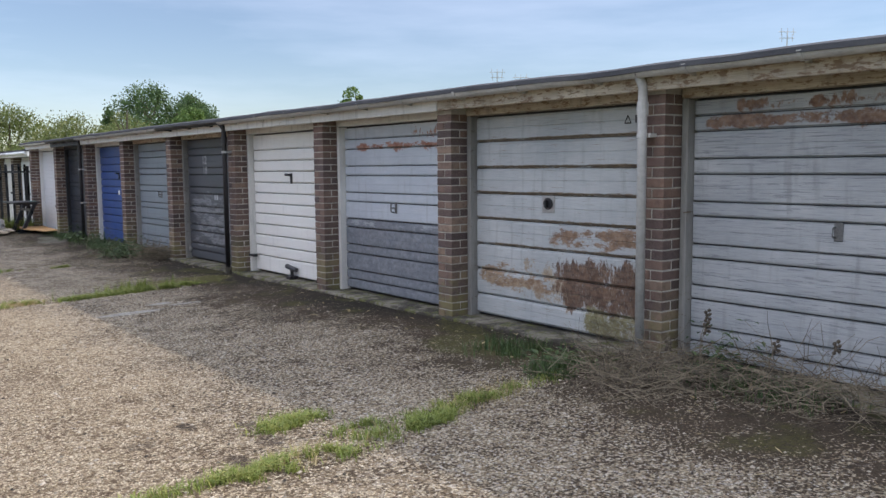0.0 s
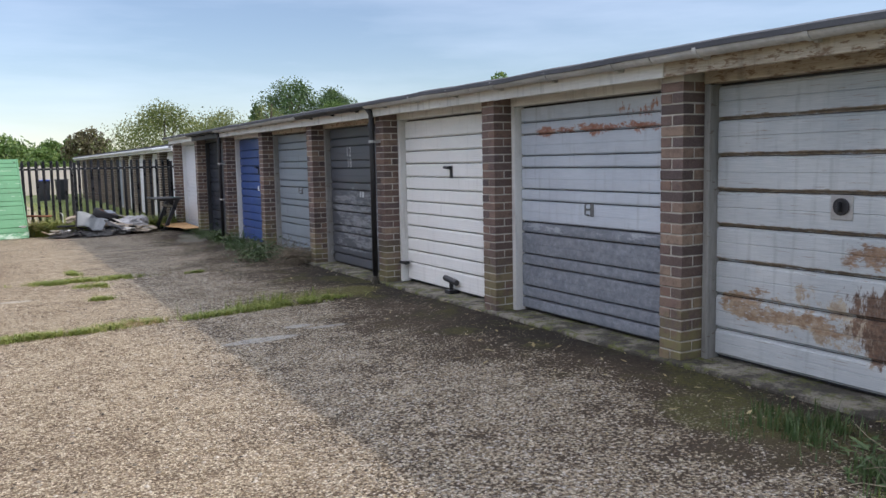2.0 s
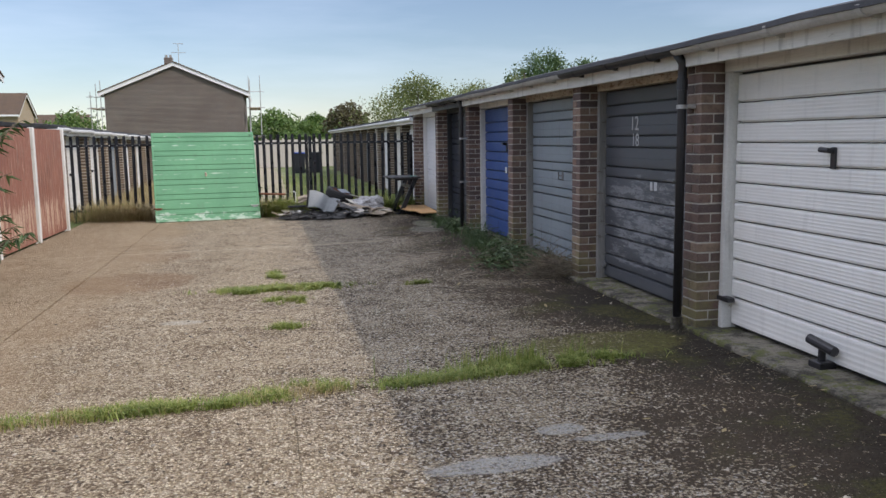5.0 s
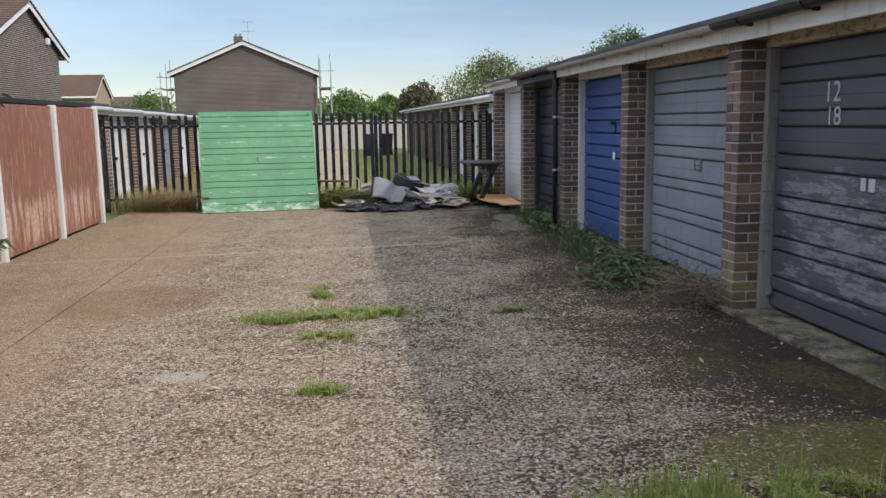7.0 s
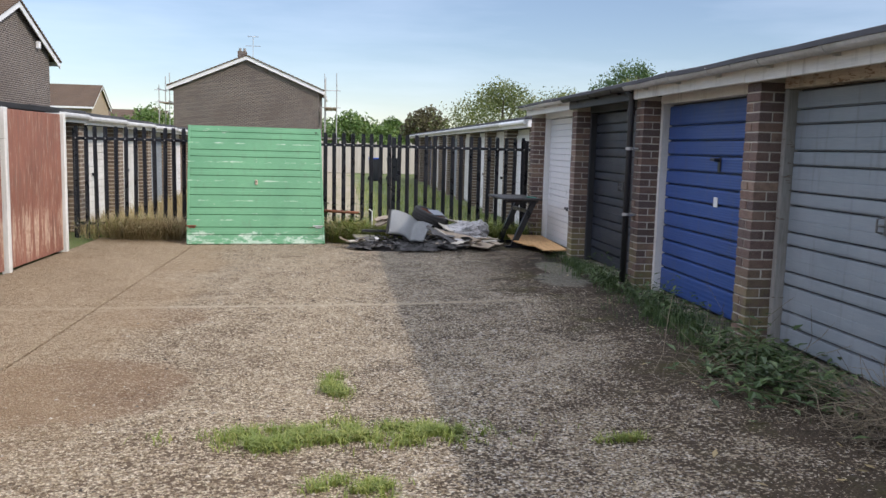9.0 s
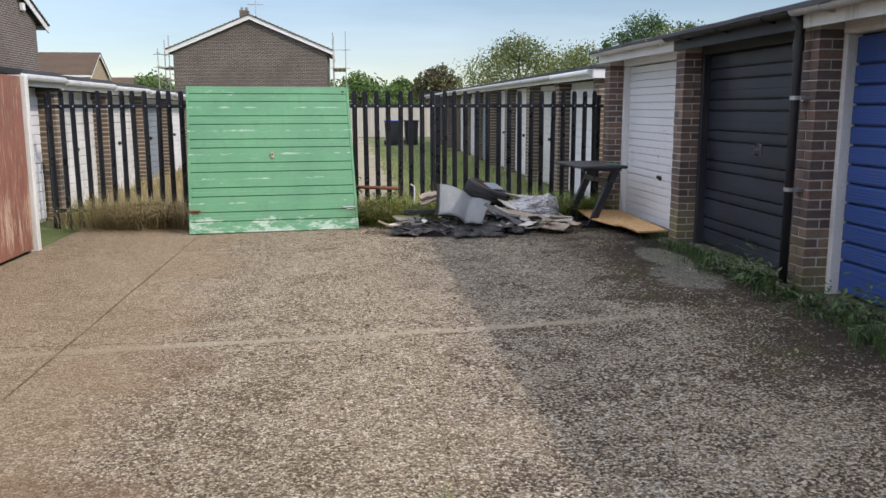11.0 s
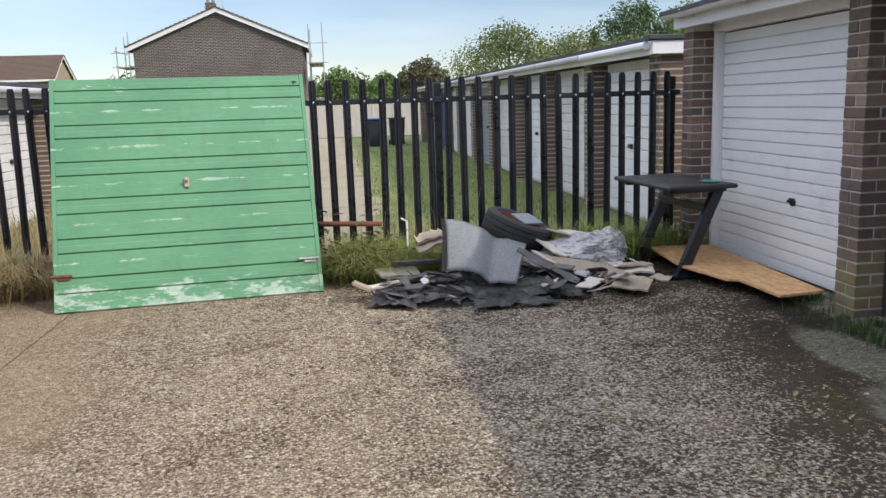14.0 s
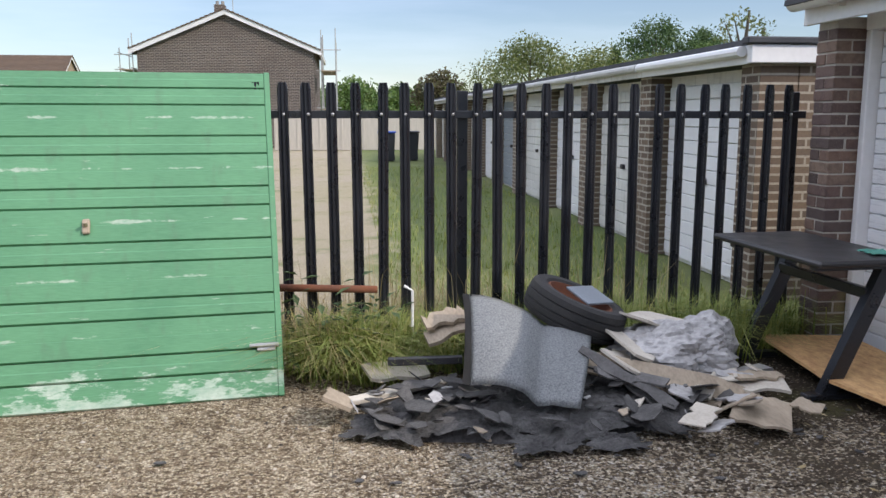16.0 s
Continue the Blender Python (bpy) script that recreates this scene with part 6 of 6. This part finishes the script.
# wide torn sheets of black felt lying crumpled over the front of the heap
for x, y, L, W, turn, sd in ((2.30, 22.33, 0.62, 0.42, 12, 1), (2.62, 22.16, 0.66, 0.34, -8, 2), (3.02, 22.07, 0.50, 0.30, 20, 3), (3.34, 22.12, 0.50, 0.30, -18, 4),
                             (2.10, 22.16, 0.42, 0.24, -24, 6), (3.25, 22.32, 0.46, 0.30, 8, 7), (2.82, 21.92, 0.34, 0.20, 4, 8), (3.14, 21.88, 0.30, 0.18, -14, 9)):
    bm = BM()
    NX, NY = 18, 12
    m = pose(x, y, 0, 0, 0, turn)
    gv = []
    for i in range(NX + 1):
        col = []
        for j in range(NY + 1):
            e = 0.9 + 0.5 * noise.noise(Vector((i * 0.75, j * 0.75, sd * 7.3)))
            p = m @ Vector(((i / NX - 0.5) * L * e, (j / NY - 0.5) * W * e, 0))
            q = Vector((p.x * 5.5, p.y * 5.5, sd * 3.1))
            p.z = heap(p.x, p.y) * 0.8 + 0.008 + 0.035 * abs(noise.noise(q)) + 0.022 * abs(noise.noise(q * 2.7)) + 0.012 * noise.noise(q * 6)
            col.append(bm.verts.new(p))
        gv.append(col)
    for i in range(NX):
        for j in range(NY):
            bm.faces.new((gv[i][j], gv[i + 1][j], gv[i + 1][j + 1], gv[i][j + 1]))
    bmesh.ops.solidify(bm, geom=bm.faces[:], thickness=0.006)
    part("felt_layer", bm, M["felt_torn"], pile, "crumpled sheet of black roofing felt")

# tyre with its rim, lying tilted on the heap
TM = pose(3.21, 22.90, 0.365, 9, 20, 8)
tyre = thing("tyre", (3.22, 23.02, 0.3), "worn black car tyre on a rusty rim, lying on the heap", "tyre")


def lathe(prof, seg, m):
    bm = BM()
    rings = [[bm.verts.new(m @ Vector((r * math.cos(t), r * math.sin(t), z))) for r, z in prof] for t in (2 * math.pi * i / seg for i in range(seg))]
    n = len(prof)
    for i in range(seg):
        p, q = rings[i], rings[(i + 1) % seg]
        for j in range(n):
            bm.faces.new((p[j], q[j], q[(j + 1) % n], p[(j + 1) % n]))
    return bm


prof = [(0.195, -0.075), (0.215, -0.092), (0.262, -0.094), (0.286, -0.078), (0.293, -0.055), (0.285, -0.050), (0.294, -0.044), (0.297, -0.016), (0.288, -0.012),
        (0.288, -0.004), (0.297, 0.0), (0.294, 0.034), (0.285, 0.040), (0.293, 0.046), (0.286, 0.078), (0.262, 0.094), (0.215, 0.092), (0.195, 0.075), (0.20, 0.0)]
part("rubber", lathe(prof, 48, TM), M["rubber"], tyre, "worn black rubber", smooth=False)
rim = part("rim", lathe([(0.197, -0.08), (0.197, 0.08), (0.185, 0.082), (0.165, 0.03), (0.150, 0.012), (0.03, 0.004), (0.03, -0.012), (0.160, -0.02), (0.185, -0.08)], 36, TM), M["rust"], tyre, "rusty pressed steel rim")
bm = BM()
box(bm, -0.05, 0.16, -0.10, 0.10, 0.075, 0.09, 0.004, TM @ pose(0.02, 0, 0.01, 4, -10, 24))
solo("scrap_plate", bm, M["lens"], "bluish scrap plate stuck in the tyre", "scrap plate")

# crumpled plastic sheeting
bm = BM()
bmesh.ops.create_icosphere(bm, subdivisions=5, radius=1.0)
for v in bm.verts:
    p = v.co.copy()
    f = 1 + 0.22 * noise.noise(p * 1.9) + 0.16 * abs(noise.noise(p * 4.1)) - 0.13 * abs(noise.noise(p * 8.5 + Vector((3, 1, 2)))) - 0.05 * abs(noise.noise(p * 17))
    v.co = Vector((p.x * 0.36 * f + 3.74, p.y * 0.27 * f + 22.72, p.z * 0.19 * f + 0.14))
    v.co.z = max(v.co.z, gz(v.co.x, v.co.y) + 0.004)
solo("plastic_sheeting", bm, M["sack"], "crumpled heap of dirty grey plastic sheeting", "plastic sheet")
bm = BM()
bmesh.ops.create_icosphere(bm, subdivisions=4, radius=1.0)
for v in bm.verts:
    p = v.co.copy()
    f = 1 + 0.25 * noise.noise(p * 2.3 + Vector((5, 5, 5))) - 0.15 * abs(noise.noise(p * 7))
    v.co = Vector((p.x * 0.17 * f + 3.98, p.y * 0.18 * f + 22.85, p.z * 0.17 * f + 0.17))
    v.co.z = max(v.co.z, gz(v.co.x, v.co.y) + 0.004)
solo("plastic_sheeting", bm, M["sack"], "bundle of dirty grey plastic sheeting", "plastic sheet")


def board(x, y, z, L, W, T, rx, ry, rz, mat, label, name="board", ragged=0.0, bend=0.0, category="board"):
    bm = BM()
    o = []
    n = 7
    for i in range(n + 1):
        o.append((-L / 2 + L * i / n, -W / 2 + rng.uniform(-1, 1) * ragged))
    for i in range(n + 1):
        o.append((L / 2 - L * i / n + rng.uniform(-1, 1) * ragged * (i in (0, n)), W / 2 + rng.uniform(-1, 1) * ragged))
    a = [bm.verts.new((p, q, -T / 2)) for p, q in o]
    b = [bm.verts.new((p, q, T / 2)) for p, q in o]
    k = len(o)
    for i in range(k):
        bm.faces.new((a[i], a[(i + 1) % k], b[(i + 1) % k], b[i]))
    for c in (a, b):
        for i in range(n):
            bm.faces.new((c[i], c[i + 1], c[k - 2 - i], c[k - 1 - i]))
    for v in bm.verts:
        v.co.z += bend * (v.co.x / L * 2) ** 2
    bmesh.ops.transform(bm, matrix=pose(x, y, z, rx, ry, rz), verts=bm.verts[:])
    low = min(v.co.z - gz(v.co.x, v.co.y) for v in bm.verts)
    if low < 0.002:
        bmesh.ops.translate(bm, verts=bm.verts[:], vec=(0, 0, 0.003 - low))
    return solo(name, bm, mat, label, category, "boards on the rubbish heap")


board(1.86, 22.40, 0.05, 0.26, 0.15, 0.02, 24, 8, 86, M["ply"], "grey weathered board end leaning on the heap", ragged=0.008)
board(2.15, 22.55, 0.03, 0.55, 0.07, 0.02, 4, -3, 20, M["pale_board"], "pale weathered batten on the heap", ragged=0.006)
board(2.18, 22.85, 0.05, 0.34, 0.2, 0.02, 10, 2, 12, M["pale_board"], "pale board scrap on the heap", ragged=0.015)
board(2.45, 22.86, 0.34, 0.26, 0.12, 0.022, 15, -12, 15, M["ply"], "splintered board ends sticking out of the heap", ragged=0.03)
board(2.46, 22.80, 0.28, 0.26, 0.12, 0.022, 15, -16, 6, M["ply"], "splintered board ends sticking out of the heap", ragged=0.03)
board(3.53, 22.60, 0.21, 0.40, 0.30, 0.016, 14, 10, 18, M["pale_board"], "torn pale board with flaking layers", ragged=0.03, bend=0.03)
board(3.42, 22.48, 0.16, 0.34, 0.24, 0.014, 16, 12, 30, M["pale_board"], "torn pale board with flaking layers", ragged=0.03, bend=0.02)
board(3.62, 22.82, 0.30, 0.34, 0.24, 0.014, 5, 8, 40, M["pale_board"], "torn pale board with flaking layers", ragged=0.035, bend=0.03)
board(3.55, 22.32, 0.12, 0.95, 0.13, 0.014, 38, 11, -16, M["ply"], "long bent strip of weathered plywood", ragged=0.012, bend=-0.05)
board(3.92, 22.05, 0.03, 0.28, 0.36, 0.014, 3, 4, -28, M["ply"], "weathered plywood piece with peeling surface", ragged=0.02)
board(4.0, 22.33, 0.07, 0.36, 0.16, 0.016, 6, 0, -8, M["pale_board"], "splintered pale board on the heap", ragged=0.025)
board(4.06, 22.38, 0.10, 0.30, 0.12, 0.014, 2, 4, 16, M["ply"], "splintered brown board on the heap", ragged=0.025)
board(4.10, 22.62, 0.04, 0.4, 0.1, 0.02, 0, 0, 24, M["sack"], "grey weathered strip of sheeting", ragged=0.012)
for i in range(16):
    board(rng.gauss(3.75, 0.3), rng.gauss(22.25, 0.18), rng.uniform(0.02, 0.12), rng.uniform(0.12, 0.3), rng.uniform(0.05, 0.13), 0.008, rng.gauss(0, 14), rng.gauss(0, 12), rng.uniform(-70, 70),
          M[rng.choice(("pale_board", "ply", "sack"))], "splintered flake of weathered board", name="board_scrap", ragged=0.02, category="board scrap")
for i in range(7):
    board(rng.uniform(3.1, 3.6), rng.uniform(22.2, 22.5), rng.uniform(0.06, 0.16), rng.uniform(0.3, 0.6), rng.uniform(0.05, 0.12), 0.01, rng.uniform(0, 50), rng.uniform(5, 25), rng.uniform(-60, 20),
          M["shard"], "strip of torn black felt", name="felt_strip", ragged=0.012, bend=rng.uniform(-0.03, 0.03), category="felt strip")
bm = BM()
box(bm, 2.12, 2.52, 22.62, 22.66, 0.145, 0.185, 0.004, Matrix.Translation((0, 0, 0.0)))
solo("black_bar", bm, M["gutter_black"], "black plastic bar lying on the heap", "bar")
bm = BM()
tube(bm, [(1.46, FY - 0.10, 0.395), (2.10, FY - 0.085, 0.365)], 0.024, seg=10)
solo("iron_pipe", bm, M["rust"], "rusty iron pipe resting along the fence", "pipe", smooth=True)
bm = BM()
tube(bm, [(2.295, 23.22, -0.09), (2.30, 23.24, 0.42), (2.25, 23.25, 0.45)], 0.009, seg=6)
solo("white_rod", bm, M["upvc"], "thin white rod standing in the weeds", "rod")

# black desk
desk = thing("desk", (4.53, 22.75, gz(4.5, 22.7)), "black desk with slanting legs standing by the fence", "desk")
DM = pose(4.53, 22.77, 0, 0, 0, 4)
bm = BM()
box(bm, -0.30, 0.30, -0.54, 0.54, 0.70, 0.735, 0.012, DM)
part("desktop", bm, M["desk"], desk)
for y in (-0.40, 0.40):
    g0 = gz(4.5, 22.7 + y) + 0.002
    bm = BM()
    q = [(-0.17, g0), (-0.08, g0), (0.25, 0.70), (0.16, 0.70)]
    lo = [bm.verts.new((x, y - 0.03, z)) for x, z in q]
    hi = [bm.verts.new((x, y + 0.03, z)) for x, z in q]
    for i in range(4):
        bm.faces.new((lo[i], lo[(i + 1) % 4], hi[(i + 1) % 4], hi[i]))
    bm.faces.new(lo), bm.faces.new(hi)
    bmesh.ops.transform(bm, matrix=DM, verts=bm.verts[:])
    part("leg", bm, M["black_metal"], desk)
    bm = BM()
    box(bm, -0.24, 0.10, y - 0.035, y + 0.035, g0, g0 + 0.035, 0.006, DM)
    part("foot_bar", bm, M["black_metal"], desk)
    bm = BM()
    box(bm, -0.24, 0.26, y - 0.03, y + 0.03, 0.665, 0.70, 0.004, DM)
    part("top_bar", bm, M["black_metal"], desk)
bm = BM()
box(bm, 0.08, 0.12, -0.40, 0.40, 0.50, 0.56, 0.005, DM)
part("cross_bar", bm, M["black_metal"], desk)
bm = BM()
bmesh.ops.create_grid(bm, x_segments=8, y_segments=8, size=0.07, matrix=Matrix.Translation((4.72, 22.42, 0.745)))
for v in bm.verts:
    v.co.z += 0.012 * noise.noise(v.co * 40) + 0.004
    v.co.x += 0.02 * noise.noise(v.co * 22)
bmesh.ops.solidify(bm, geom=bm.faces[:], thickness=0.004)
solo("rag", bm, M["teal"], "crumpled teal rag on a black desk", "rag")

# strand board on the ground
bm = BM()
zb = gz(4.9, 21.2) + 0.008
plate(bm, [(4.66, 21.22), (5.02, 21.28), (5.08, 23.15), (4.52, 23.25), (4.44, 22.35), (4.56, 21.78), (4.64, 21.76)], zb, zb + 0.018, pose(0, 0, 0, 0.2, 0, 0))
solo("strand_board", bm, M["osb"], "sheet of tan strand board lying on the concrete", "board")
# loose stones on the yard
srng = random.Random(12)
verts, faces = [], []
for i in range(6000):
    x, y = srng.triangular(-0.3, 4.85, 2.0), 1.0 + 22.0 * srng.random()
    r = srng.choice((0.005, 0.006, 0.007, 0.009, 0.012)) * srng.uniform(0.8, 1.25)
    z, a, o = gz(x, y) + 0.003, srng.uniform(0, 6.28), len(verts)
    ca, sa = math.cos(a) * r, math.sin(a) * r
    verts += [(x + p * ca - q * sa * 0.7, y + p * sa + q * ca * 0.7, z) for p, q in ((-1, -1), (1, -0.8), (0.9, 1), (-0.8, 0.9))]
    verts.append((x + 0.2 * ca, y + 0.2 * sa, z + r * srng.uniform(0.5, 0.9)))
    faces += [(o + j, o + (j + 1) % 4, o + 4) for j in range(4)]
quads("loose_gravel", verts, faces, M["pebble"], "loose pebbles scattered on the yard", "gravel")

# ---- the bricks of the near piers ----
for ob, y in PIERS:
    if y > 1.0:
        lay(ob, y)
